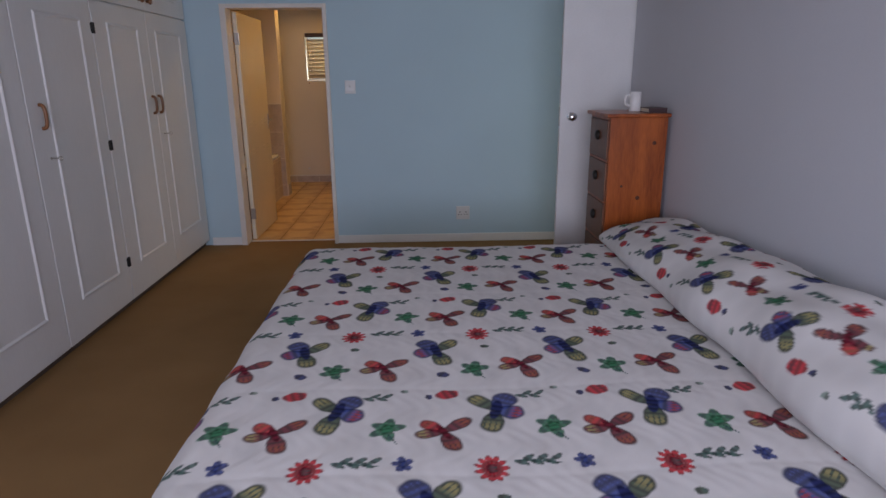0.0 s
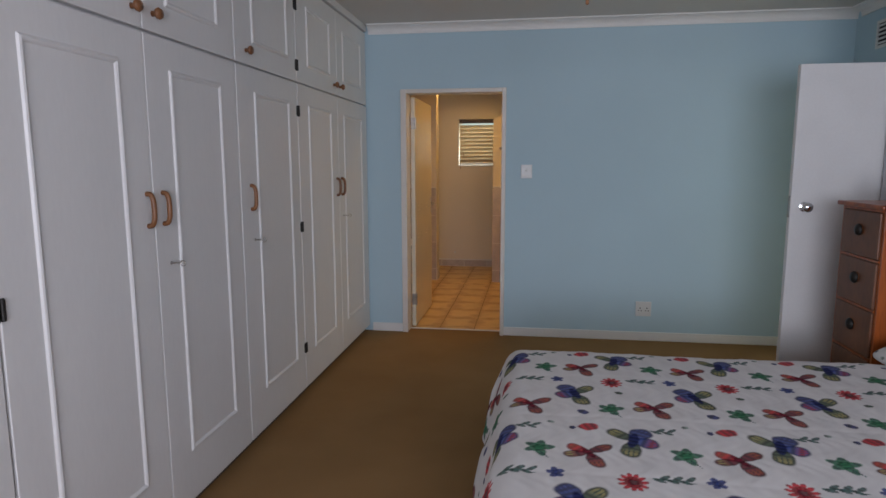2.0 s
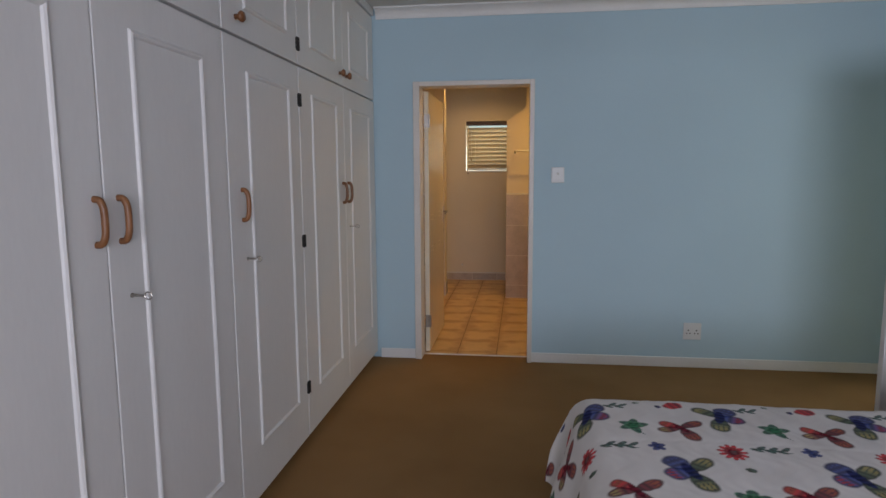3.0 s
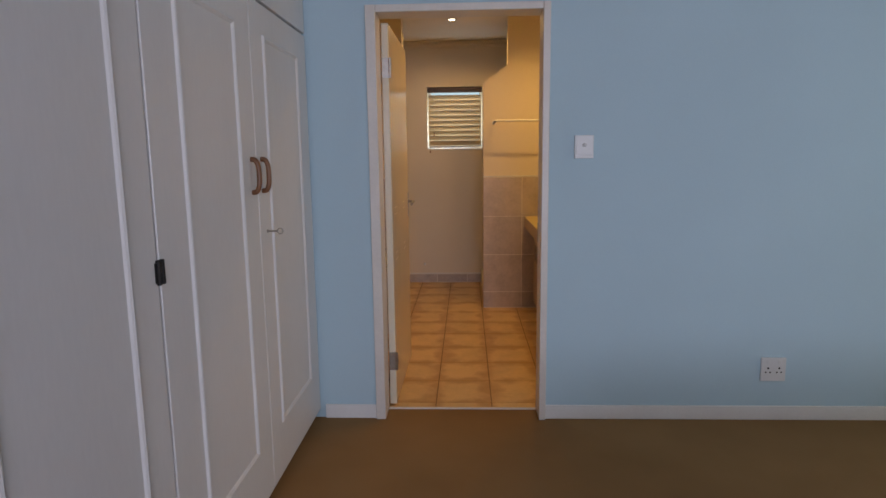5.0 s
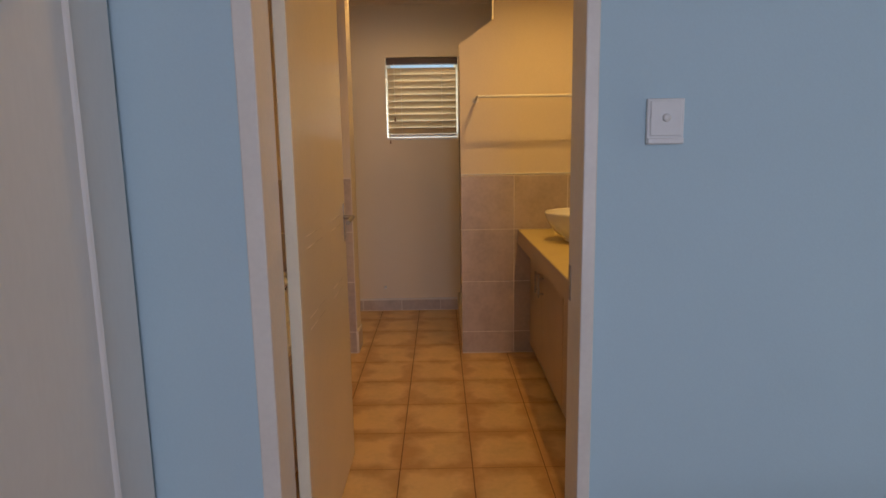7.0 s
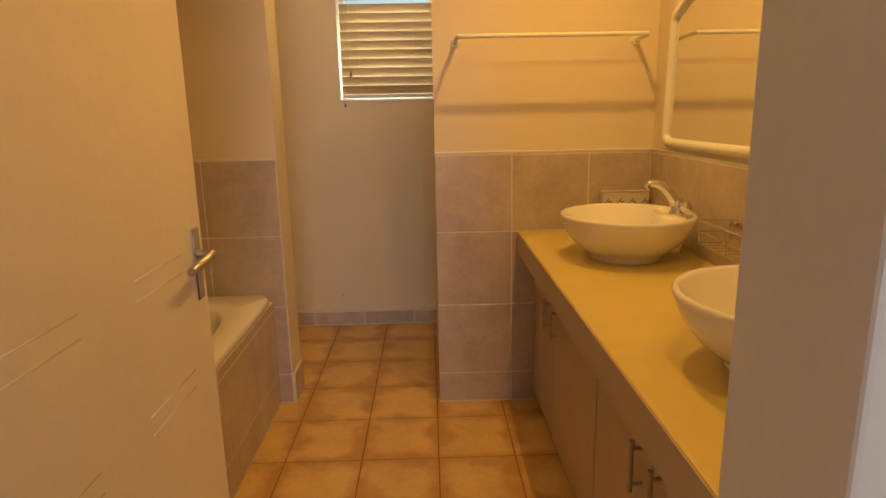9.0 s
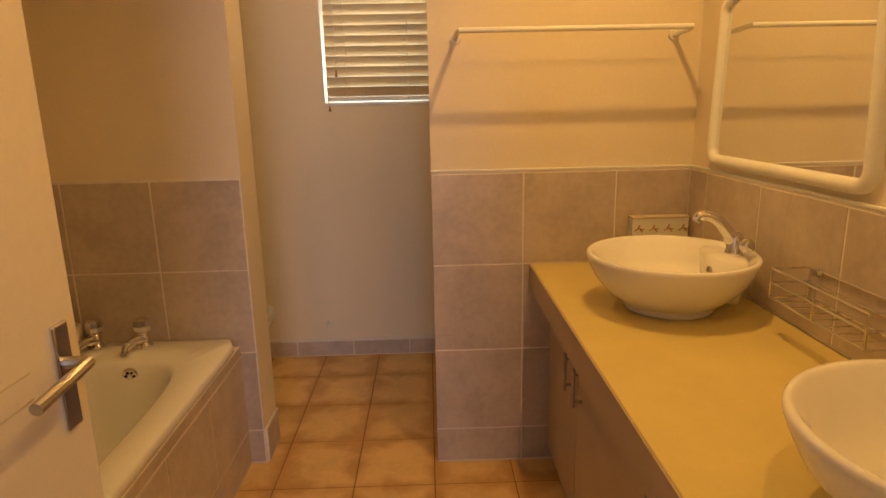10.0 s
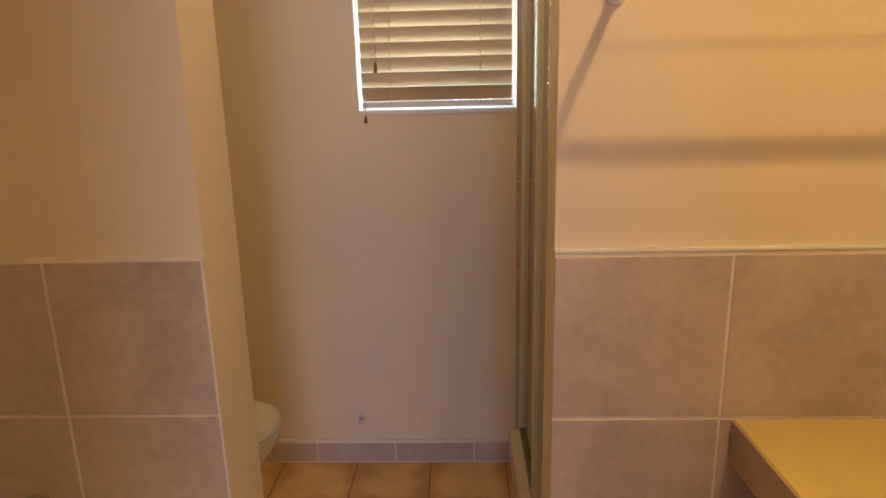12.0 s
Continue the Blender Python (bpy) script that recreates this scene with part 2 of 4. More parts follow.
def bend(points, n=6):
    """A smooth line through points."""
    pts = [Vector(p) for p in points]
    out = []
    for i in range(len(pts) - 1):
        p0, p1, p2, p3 = pts[max(i - 1, 0)], pts[i], pts[i + 1], pts[min(i + 2, len(pts) - 1)]
        for k in range(n):
            t = k / n
            out.append(0.5 * (2 * p1 + (p2 - p0) * t + (2 * p0 - 5 * p1 + 4 * p2 - p3) * t * t + (3 * p1 - p0 - 3 * p2 + p3) * t ** 3))
    return out + [pts[-1]]


def prism(outline, axis, a, b, bm=None):
    """A polygon in the plane across an axis, drawn out from a to b."""
    one = bmesh.new()
    put = {"x": lambda p, h: (h, p[0], p[1]), "y": lambda p, h: (p[0], h, p[1]), "z": lambda p, h: (p[0], p[1], h)}[axis]
    lo = [one.verts.new(put(p, a)) for p in outline]
    hi = [one.verts.new(put(p, b)) for p in outline]
    one.faces.new(lo)
    one.faces.new(hi)
    for k in range(len(lo)):
        one.faces.new((lo[k], lo[(k + 1) % len(lo)], hi[(k + 1) % len(lo)], hi[k]))
    return join(bm, one)


# ---- structure: bedroom ----
H, HB = 2.63, 2.555
setting("floor", boxes((-2.75, 3.1, -2.4, 5.475, -0.12, 0.0)), CARPET, "brown wall-to-wall carpet in the bedroom", "carpet")
setting("ceiling", boxes((-2.75, 3.1, -2.4, 5.45, H, H + 0.12)), CEIL, "off-white painted bedroom ceiling", "ceiling")
# the wall to the bathroom, with its doorway
OX0, OX1, OZ = -1.636, -0.829, 2.066
setting("wall_north", boxes((-2.75, OX0 - 0.03, 5.37, 5.43, 0, H), (OX1 + 0.03, 3.1, 5.37, 5.43, 0, H), (OX0 - 0.03, OX1 + 0.03, 5.37, 5.43, OZ + 0.03, H)), BLUE, "light blue painted bedroom wall with a doorway", "wall")
setting("wall_north_bathroom_side", boxes((-2.75, OX0 - 0.03, 5.43, 5.487, 0, H), (OX1 + 0.03, 0.1, 5.43, 5.487, 0, H), (OX0 - 0.03, OX1 + 0.03, 5.43, 5.487, OZ + 0.03, H)), CREAM, "cream painted bathroom side of the wall", "wall")
setting("wall_west", boxes((-2.75, -2.6, -2.4, 5.37, 0, H)), BLUE, "light blue wall behind the wardrobes", "wall")
setting("wall_east", boxes((1.43, 1.83, -2.25, 4.05, 0, H)), GREYW, "painted wall at the head of the bed, greyed as if lit sideways", "wall")
setting("wall_east_recess", boxes((1.83, 1.98, 4.9, 5.37, 0, H), (1.83, 1.98, 3.9, 4.08, 0, H), (1.83, 1.98, 4.08, 4.9, 2.07, H)), BLUE, "light blue wall of the entrance recess", "wall")
setting("wall_passage", boxes((2.95, 3.1, 3.75, 4.0, 0, H), (2.95, 3.1, 5.0, 5.37, 0, H), (2.95, 3.1, 4.0, 5.0, 0, 0.9), (2.95, 3.1, 4.0, 5.0, 2.1, H), (1.98, 3.1, 3.6, 3.75, 0, H)), CREAM, "plain wall of the passage outside", "wall")
WX0, WX1, WZ0, WZ1 = -1.4, 1.1, 0.85, 2.2
setting("wall_south", boxes((-2.75, WX0, -2.4, -2.25, 0, H), (WX1, 3.1, -2.4, -2.25, 0, H), (WX0, WX1, -2.4, -2.25, 0, WZ0), (WX0, WX1, -2.4, -2.25, WZ1, H)), BLUE, "light blue wall with a wide window", "wall")
win = tagged(thing("window_1", (0, -2.33, WZ0), "wide white-framed bedroom window", "window", kind="structure"))
part("window_frame", boxes((WX0, WX1, -2.36, -2.31, WZ0, WZ0 + 0.05), (WX0, WX1, -2.36, -2.31, WZ1 - 0.05, WZ1), (WX0, WX0 + 0.05, -2.36, -2.31, WZ0 + 0.05, WZ1 - 0.05), (WX1 - 0.05, WX1, -2.36, -2.31, WZ0 + 0.05, WZ1 - 0.05), (-0.18, -0.12, -2.36, -2.31, WZ0 + 0.05, WZ1 - 0.05)), TRIM, win)
for a, b in ((WX0 + 0.05, -0.18), (-0.12, WX1 - 0.05)):
    pane = part("pane", boxes((a, b, -2.338, -2.332, WZ0 + 0.05, WZ1 - 0.05)), GLASS, win)
    pane.visible_shadow = False
# unseen window, added as an opening for the passage fill lamp
w3 = thing("window_3_added", (3.0, 4.5, 0.9), "unseen white-framed window added to let light into the passage", "window", kind="structure")
part("window_frame", boxes((3.0, 3.04, 4.0, 5.0, 0.9, 0.94), (3.0, 3.04, 4.0, 5.0, 2.06, 2.1), (3.0, 3.04, 4.0, 4.04, 0.94, 2.06), (3.0, 3.04, 4.96, 5.0, 0.94, 2.06)), TRIM, w3)
pane = part("pane", boxes((3.017, 3.023, 4.04, 4.96, 0.94, 2.06)), GLASS, w3)
pane.visible_shadow = False
setting("ground", boxes((-400, 400, -400, 400, -0.4, -0.3)), GROUND, "dry garden ground round the house", "ground")


def cove(length_axis, a, b, wall, top, sign, size=0.075):
    """A plaster cove: a curved profile along a wall."""
    out = [(wall, top), (wall + sign * size, top), (wall + sign * size, top - 0.012)]
    for k in range(1, 8):
        t = k / 8 * math.pi / 2
        out.append((wall + sign * (size - (size - 0.012) * math.sin(t)), top - 0.012 - (size - 0.024) * (1 - math.cos(t))))
    out += [(wall + sign * 0.012, top - size), (wall, top - size)]
    return prism(out, length_axis, a, b)


def cove_y(a, b, wall, top, sign, size=0.075):
    """The same along y: the profile lies across x."""
    bm = cove("x", a, b, wall, top, sign, size)
    for v in bm.verts:
        v.co = Vector((v.co.y, v.co.x, v.co.z))
    return bm


setting("trim_cornice_north", cove("x", -1.96, 1.83, 5.37, H, -1), TRIM, "white plaster cornice along the ceiling", "cornice")
setting("trim_cornice_east", cove_y(-2.25, 4.05, 1.43, H, -1), TRIM, "white plaster cornice along the ceiling", "cornice")
setting("trim_cornice_recess", cove_y(4.05, 5.29, 1.83, H, -1), TRIM, "white plaster cornice in the recess", "cornice")


def skirting(x0, x1, y0, y1, h=0.075):
    return box(x0, x1, y0, y1, 0, h, bevel=0.004)


setting("baseboard_west", skirting(-1.96, OX0 - 0.052, 5.355, 5.37), TRIM, "white painted skirting board", "skirting")
setting("baseboard_north", skirting(OX1 + 0.032, 1.83, 5.355, 5.37), TRIM, "white painted skirting board", "skirting")
setting("baseboard_east", skirting(1.415, 1.43, -2.25, 4.05), TRIM, "white painted skirting board", "skirting")

# bathroom doorway: pressed steel frame, threshold strip, inward-opened leaf
frame1 = thing("door_frame", (OX0, 5.37, 0), "cream painted pressed steel frame of the bathroom doorway", "door frame", kind="structure")


def jamb(x0, x1):
    return boxes((x0, x1, 5.340, 5.498, 0, OZ + 0.035), bevel=0.004)


part("jamb", jamb(OX0 - 0.05, OX0), STEELF, frame1)
part("jamb", jamb(OX1, OX1 + 0.035), STEELF, frame1)
part("head", boxes((OX0, OX1, 5.342, 5.498, OZ, OZ + 0.035), bevel=0.004), STEELF, frame1)
part("strike_plate", boxes((OX1 - 0.002, OX1 + 0.001, 5.462, 5.486, 0.93, 1.03)), DULL, frame1, "worn steel strike plate")
setting("trim_threshold", boxes((OX0, OX1, 5.475, 5.492, -0.01, 0.008), bevel=0.003), GROUT, "pale strip between carpet and floor tiles", "threshold")

door1 = thing("door_1", (-1.62, 5.55, 0.01), "cream gloss-painted bathroom door, standing open", "door", kind="structure")
LX0, LX1, LY0, LY1 = -1.634, -1.597, 5.52, 6.365
part("leaf", boxes((LX0, LX1, LY0, LY1, 0.012, 2.052), bevel=0.003), LEAF, door1)
for zz in (0.26, 1.83):
    part("hinge", lathe([(0.008, -0.05), (0.008, 0.05)], (LX1 + 0.006, LY0 - 0.004, zz), 12, bm=boxes((LX0 + 0.002, LX1 - 0.002, LY0 - 0.003, LY0 + 0.001, zz - 0.05, zz + 0.05))), DULL, door1, "dull steel butt hinge")
for side, x in ((1, LX1), (-1, LX0)):
    hp = part("handle_plate", boxes((min(x, x + side * 0.007), max(x, x + side * 0.007), 6.30, 6.335, 0.985, 1.145), bevel=0.003), CHROME, door1, "chrome handle plate")
    part("lever", tube(bend([(x + side * 0.005, 6.318, 1.085), (x + side * 0.034, 6.318, 1.085), (x + side * 0.04, 6.30, 1.085), (x + side * 0.038, 6.195, 1.075)]), 0.009), DULL, hp, "dull steel lever")
for y0, y1 in ((5.63, 5.87), (6.04, 6.25)):
    for z in (0.81, 0.846, 1.064, 1.101):
        part("moulded_line", tube([(LX1 - 0.0024, y0, z), (LX1 - 0.0024, y1, z)], 0.003, 10), LEAF, door1, smooth=True)
door1.rotation_euler = (0, 0, radians(-0.4))
part("latch_plate", boxes((LX0 + 0.01, LX1 - 0.01, LY1 - 0.001, LY1 + 0.003, 0.97, 1.14)), DULL, door1, "steel latch plate")

# entrance door, standing open beside the chest
door2 = thing("door_2", (1.78, 4.1, 0.01), "white flush entrance door, standing wide open", "door", kind="structure")
part("leaf", boxes((0.955, 1.77, 4.075, 4.117, 0.012, 2.05), bevel=0.003), TRIM, door2)
part("rose", lathe([(0.03, 0), (0.028, -0.006), (0.012, -0.012), (0.012, -0.035)], (1.03, 4.075, 1.225), 20, "y"), CHROME, door2, "chrome rose")
part("knob", lathe([(0.012, -0.03), (0.026, -0.042), (0.03, -0.055), (0.024, -0.068), (0.0, -0.072)], (1.03, 4.075, 1.225), 24, "y"), CHROME, door2, "round chrome knob", True)
part("latch_plate", boxes((0.952, 0.956, 4.083, 4.11, 1.16, 1.29)), DULL, door2, "dull latch plate on the edge")
for zz in (0.26, 1.8):
    part("hinge", lathe([(0.008, -0.05), (0.008, 0.05)], (1.777, 4.12, zz), 12), DULL, door2)

vent = thing("wall_vent", (1.83, 4.98, 2.33), "small louvred wall vent under the ceiling", "vent")
part("vent_frame", boxes((1.818, 1.83, 4.90, 5.06, 2.28, 2.30), (1.818, 1.83, 4.90, 5.06, 2.45, 2.47), (1.818, 1.83, 4.90, 4.92, 2.30, 2.45), (1.818, 1.83, 5.04, 5.06, 2.30, 2.45)), TRIM, vent)
# dark sheet in place of the shaded duct behind the slats
part("backing", boxes((1.826, 1.83, 4.92, 5.04, 2.30, 2.45)), DARK, vent)
for k in range(5):
    part("slat", boxes((1.816, 1.825, 4.92, 5.04, 2.308 + k * 0.03, 2.32 + k * 0.03)), TRIM, vent)

switch = thing("light_switch", (-0.62, 5.37, 1.36), "white square light switch on the blue wall", "light switch")
part("plate", boxes((-0.668, -0.574, 5.358, 5.37, 1.358, 1.472), bevel=0.003), PLASTIC, switch)
part("cover", boxes((-0.660, -0.582, 5.354, 5.3575, 1.380, 1.466), bevel=0.0015), PLASTIC, switch)
part("button", lathe([(0.010, 0), (0.010, -0.004), (0.008, -0.006), (0, -0.006)], (-0.621, 5.354, 1.424), 24, "y"), PLASTIC, switch, "round push button", True)
part("lip", boxes((-0.666, -0.576, 5.350, 5.358, 1.360, 1.374), bevel=0.002), PLASTIC, switch)
socket = thing("wall_socket", (0.37, 5.37, 0.21), "white double socket outlet above the skirting", "socket")
part("plate", boxes((0.307, 0.432, 5.358, 5.37, 0.21, 0.335), bevel=0.003), PLASTIC, socket)
for dx in (-0.028, 0.028):
    # no holes cut: dark discs give the shade inside the pin holes
    bm = bmesh.new()
    for hx, hz, r in ((0, 0.018, 0.0055), (-0.011, -0.004, 0.0045), (0.011, -0.004, 0.0045)):
        lathe([(r, 0), (r, -0.0015)], (0.37 + dx + hx, 5.3585, 0.262 + hz), 10, "y", bm)
    part("pin_holes", bm, DARK, socket, "three dark discs standing for the shade in the pin holes")
    part("rocker", boxes((0.362 + dx, 0.378 + dx, 5.354, 5.359, 0.302, 0.322), bevel=0.002), PLASTIC, socket)

# ---- bedroom things ----
FX = -1.985  # the face of the wardrobe doors


def moulding(parent, y0, y1, z0, z1):
    """A raised rectangular bead on a door: four mitred bars."""
    w, d = 0.023, 0.009
    bm = bmesh.new()
    for a, b in (((y0, z0), (y1, z0)), ((y1, z0), (y1, z1)), ((y1, z1), (y0, z1)), ((y0, z1), (y0, z0))):
        one = bmesh.new()
        (ya, za), (yb, zb) = a, b
        dy, dz = np.sign(yb - ya), np.sign(zb - za)
        ny, nz = -dz, dy
        rows = []
        for off, h in ((0, 0), (w * 0.2, d * 0.75), (w * 0.5, d), (w * 0.8, d * 0.6), (w, 0)):
            rows.append([one.verts.new((FX + h, ya + ny * off + dy * off, za + nz * off + dz * off)), one.verts.new((FX + h, yb + ny * off - dy * off, zb + nz * off - dz * off))])
        for p, q in zip(rows, rows[1:]):
            one.faces.new((p[0], p[1], q[1], q[0]))
        join(bm, one)
    part("moulding", bm, WARD, parent, smooth=False)


def pull(parent, y, z):
    h = 0.06
    bm = tube(bend([(FX - 0.002, y, z - h), (FX + 0.016, y, z - h + 0.003), (FX + 0.026, y, z - h + 0.024), (FX + 0.028, y, z), (FX + 0.026, y, z + h - 0.024), (FX + 0.016, y, z + h - 0.003), (FX - 0.002, y, z + h)], 5), 0.0095, 12)
    part("handle", bm, WOODH, parent, "brown wooden bow handle", True)


def knob(parent, y, z):
    part("knob", lathe([(0.011, 0), (0.009, 0.012), (0.019, 0.02), (0.022, 0.028), (0.016, 0.037), (0, 0.039)], (FX, y, z), 20, "x"), WOODH, parent, "turned brown wooden knob", True)


def key(parent, y, z):
    bm = lathe([(0.007, 0), (0.007, 0.003)], (FX, y, z), 12, "x")
    tube([(FX, y, z), (FX + 0.04, y, z)], 0.0034, 8, bm)
    ring = [(FX + 0.04 + 0.011 * (1 - math.cos(a)), y + 0.0, z + 0.011 * math.sin(a)) for a in np.linspace(0, 2 * math.pi, 14)]
    tube(ring, 0.0022, 6, bm)
    part("key", bm, DULL, parent, "small steel key in its lock")


def hinge(parent, y, z):
    part("hinge", lathe([(0.006, -0.032), (0.007, -0.03), (0.007, 0.03), (0.006, 0.032)], (FX + 0.004, y, z), 10, bm=boxes((FX - 0.001, FX + 0.003, y - 0.012, y + 0.012, z - 0.026, z + 0.026))), DARK, parent, "blackened steel hinge")


def wardrobe(y0, y1, doors, handles, keys, hinges):
    unit = thing("wardrobe", (-2.29, (y0 + y1) / 2, 0), "white painted built-in wardrobe with panelled doors and cupboards above", "wardrobe", "row of built-in wardrobes")
    part("body", boxes((-2.598, -2.012, y0, y1, 0.05, 2.575)), WARD, unit)
    # plinth darkened by colour to read as a shaded gap
    part("plinth", boxes((-2.59, -2.03, y0, y1, 0, 0.05)), SHADOWG, unit, "recessed plinth, coloured dark as the shade of the gap")
    for a, b, m0, m1 in doors:
        for z0, z1, p0, p1 in ((0.055, 1.962, 0.272, 1.848), (1.974, 2.565, 2.085, 2.45)):
            d = part("door", box(-2.010, FX, a + 0.003, b - 0.003, z0, z1, bevel=0.003), WARD, unit)
            moulding(d, m0, m1, p0, p1)
            for y, side in handles:
                if a < y < b:
                    pull(d, y, 1.315) if z0 < 1 else knob(d, y + side * 0.012, 2.04)
            for y in keys:
                if a < y < b and z0 < 1:
                    key(d, y, 1.095)
            for y in hinges:
                if abs(y - a) < 0.02 or abs(y - b) < 0.02:
                    for z in ((0.32, 1.095, 1.80) if z0 < 1 else (2.07, 2.42)):
                        hinge(d, y, z)
    return unit


wardrobe(0.17, 1.585, [(0.17, 0.875, 0.30, 0.73), (0.875, 1.585, 1.03, 1.45)], [(0.835, -1), (0.925, 1)], [0.95], [1.578])
wardrobe(1.59, 3.005, [(1.59, 2.302, 1.732, 2.155), (2.302, 3.005, 2.452, 2.858)], [(2.262, -1), (2.36, 1)], [2.39], [1.598])
wardrobe(3.01, 3.785, [(3.01, 3.785, 3.195, 3.655)], [(3.115, 1)], [3.14], [3.778])
wardrobe(3.79, 5.36, [(3.79, 4.565, 3.965, 4.41), (4.565, 5.355, 4.70, 5.185)], [(4.505, -1), (4.615, 1)], [4.645], [3.797])
setting("trim_wardrobe_top", boxes((-2.598, -1.975, 0.17, 5.365, 2.578, H), bevel=0.004), WARD, "white filler board above the wardrobes", "trim")
setting("wall_west_stub", boxes((-2.6, -1.985, 0.05, 0.165, 0, H)), BLUE, "light blue end wall beside the wardrobes", "wall")


# the printed bedding: motifs of a repeat, as wings and petals
def wing(cx, cy, rx, ry, deg, colour, edge=None):
    return (cx, cy, rx, ry, deg, colour, edge)


NAVY, SKYB, OLIVE, YEL, RED, ORANGE, MAROON, GREEN, TEAL, VIOLET, GREY = (0.015, 0.02, 0.09), (0.04, 0.062, 0.22), (0.055, 0.085, 0.05), (0.42, 0.36, 0.12), (0.46, 0.014, 0.025), (0.40, 0.085, 0.028), (0.13, 0.012, 0.025), (0.045, 0.17, 0.085), (0.03, 0.09, 0.08), (0.12, 0.03, 0.15), (0.2, 0.26, 0.22)


def spread(x, y, flip, rows):
    """Wings that spread from a body: direction, reach, half length, half width, colour and colour of the tip."""
    out = []
    for deg, reach, rx, ry, c, e in rows:
        d = deg if flip > 0 else 180 - deg
        reach, rx, ry = 0.88 * reach, 0.88 * rx, 0.84 * ry
        out.append(wing(x + reach * math.cos(radians(d)), y + reach * math.sin(radians(d)), rx, ry, d, c, e))
    return out


def blue_butterfly(x, y, flip=1):
    return spread(x, y, flip, ((132, 0.060, 0.062, 0.032, OLIVE, YEL), (58, 0.058, 0.056, 0.043, SKYB, NAVY), (-22, 0.046, 0.048, 0.041, SKYB, RED), (-104, 0.072, 0.066, 0.037, OLIVE, YEL), (75, 0.0, 0.06, 0.02, NAVY, None)))


def red_butterfly(x, y):
    return spread(x, y, 1, ((38, 0.056, 0.056, 0.026, MAROON, ORANGE), (142, 0.044, 0.046, 0.027, RED, ORANGE), (194, 0.046, 0.046, 0.025, MAROON, YEL), (-72, 0.056, 0.055, 0.030, MAROON, ORANGE), (115, 0.0, 0.045, 0.013, MAROON, None)))


def leaf_motif(x, y, c, s=1.0):
    return [wing(x + s * 0.02 * math.cos(a), y + s * 0.024 * math.sin(a), s * 0.032, s * 0.017, math.degrees(a), c, TEAL) for a in (0.3, 1.4, 2.5, 3.6, 4.9)] + [wing(x + 0.015 * s, y - 0.045 * s, 0.028 * s, 0.0025, 120, TEAL)]


def daisy(x, y):
    return [wing(x + 0.026 * math.cos(a), y + 0.034 * math.sin(a), 0.020, 0.0085, math.degrees(a), RED) for a in np.arange(11) * 2 * math.pi / 11] + [wing(x, y, 0.016, 0.020, 0, MAROON, TEAL)]


def fern(x, y):
    return [wing(x, y, 0.062, 0.004, -8, TEAL)] + [wing(x - 0.045 + 0.018 * k, y + 0.007 + (0.009 if k % 2 else -0.009), 0.021, 0.0085, 40 if k % 2 else -30, (0.06, 0.11, 0.095)) for k in range(6)]


def bloom(x, y, c, r=0.022):
    return [wing(x + r * 0.6 * math.cos(a), y + r * 0.8 * math.sin(a), r * 0.7, r * 0.5, math.degrees(a), c, NAVY) for a in (0.5, 1.8, 3.0, 4.3, 5.5)]


CELL = (blue_butterfly(0.191, 1.345) + red_butterfly(0.038, 1.240) + leaf_motif(0.338, 1.250, GREEN) + daisy(0.149, 1.074) + fern(0.270, 1.095) + bloom(0.384, 1.097, SKYB)
        + [wing(0.055, 1.437, 0.036, 0.028, 20, RED, MAROON), wing(0.000, 1.425, 0.011, 0.014, 0, NAVY)] + fern(0.321, 1.415)[1:5] + [wing(0.38, 1.46, 0.012, 0.01, 0, GREY)]
        + blue_butterfly(0.03, 1.742, -1) + red_butterfly(0.308, 1.617) + leaf_motif(0.152, 1.597, GREEN) + [wing(0.047, 1.563, 0.022, 0.017, -30, NAVY, SKYB)] + [wing(0.20, 1.76, 0.016, 0.013, 0, OLIVE, TEAL)])


def print_colours(x, y):
    """The cloth's colour at points of the cloth, by the motifs that repeat on it."""
    n = len(x)
    col = np.tile(np.array([0.745, 0.73, 0.715]), (n, 1))
    col *= (1 - 0.05 * np.abs(np.sin(x * 37) * np.sin(y * 23)))[:, None]
    j = np.floor((y - 0.98) / 0.797)
    v = y - 0.797 * j
    u = x - 0.036 * j
    for cx, cy, rx, ry, deg, c, e in CELL:
        a = radians(deg)
        for sh in (-0.797, 0, 0.797):
            du = np.mod(u - cx - 0.036 * np.sign(sh) + 0.2265, 0.453) - 0.2265
            dv = v - cy - sh
            p, q = du * math.cos(a) + dv * math.sin(a), -du * math.sin(a) + dv * math.cos(a)
            wide = ry * 1.12 * np.clip(0.92 + 0.22 * p / rx, 0.6, 1.1) if e is not None and rx > 0.038 else ry
            r = np.hypot(p / rx, q / wide) + (0.025 if rx > 0.038 else 0.05) * np.sin(5 * np.arctan2(q, p) + cx * 50)
            m = np.clip((1.08 - r) / 0.18, 0, 1)[:, None]
            body = np.array(c)[None, :] * (1 + 0.5 * np.sin(p * 260)[:, None])
            if e is not None:
                k = (np.clip((p / rx + 0.1) / 0.5, 0, 1) * np.clip((1.0 - r) / 0.25, 0.15, 1) * (np.sin(q * 420 + cx * 40) > -0.55))[:, None]
                body = body * (1 - k * 0.75) + np.array(e)[None, :] * k * 0.75
                if rx > 0.038:
                    rim = (np.clip((r - 0.74) / 0.12, 0, 1) * 0.8)[:, None]
                    body = body * (1 - rim) + np.array(c)[None, :] * 0.35 * rim
            col = col * (1 - 0.92 * m) + 0.92 * m * body
    return np.clip(col, 0.004, 0.8)


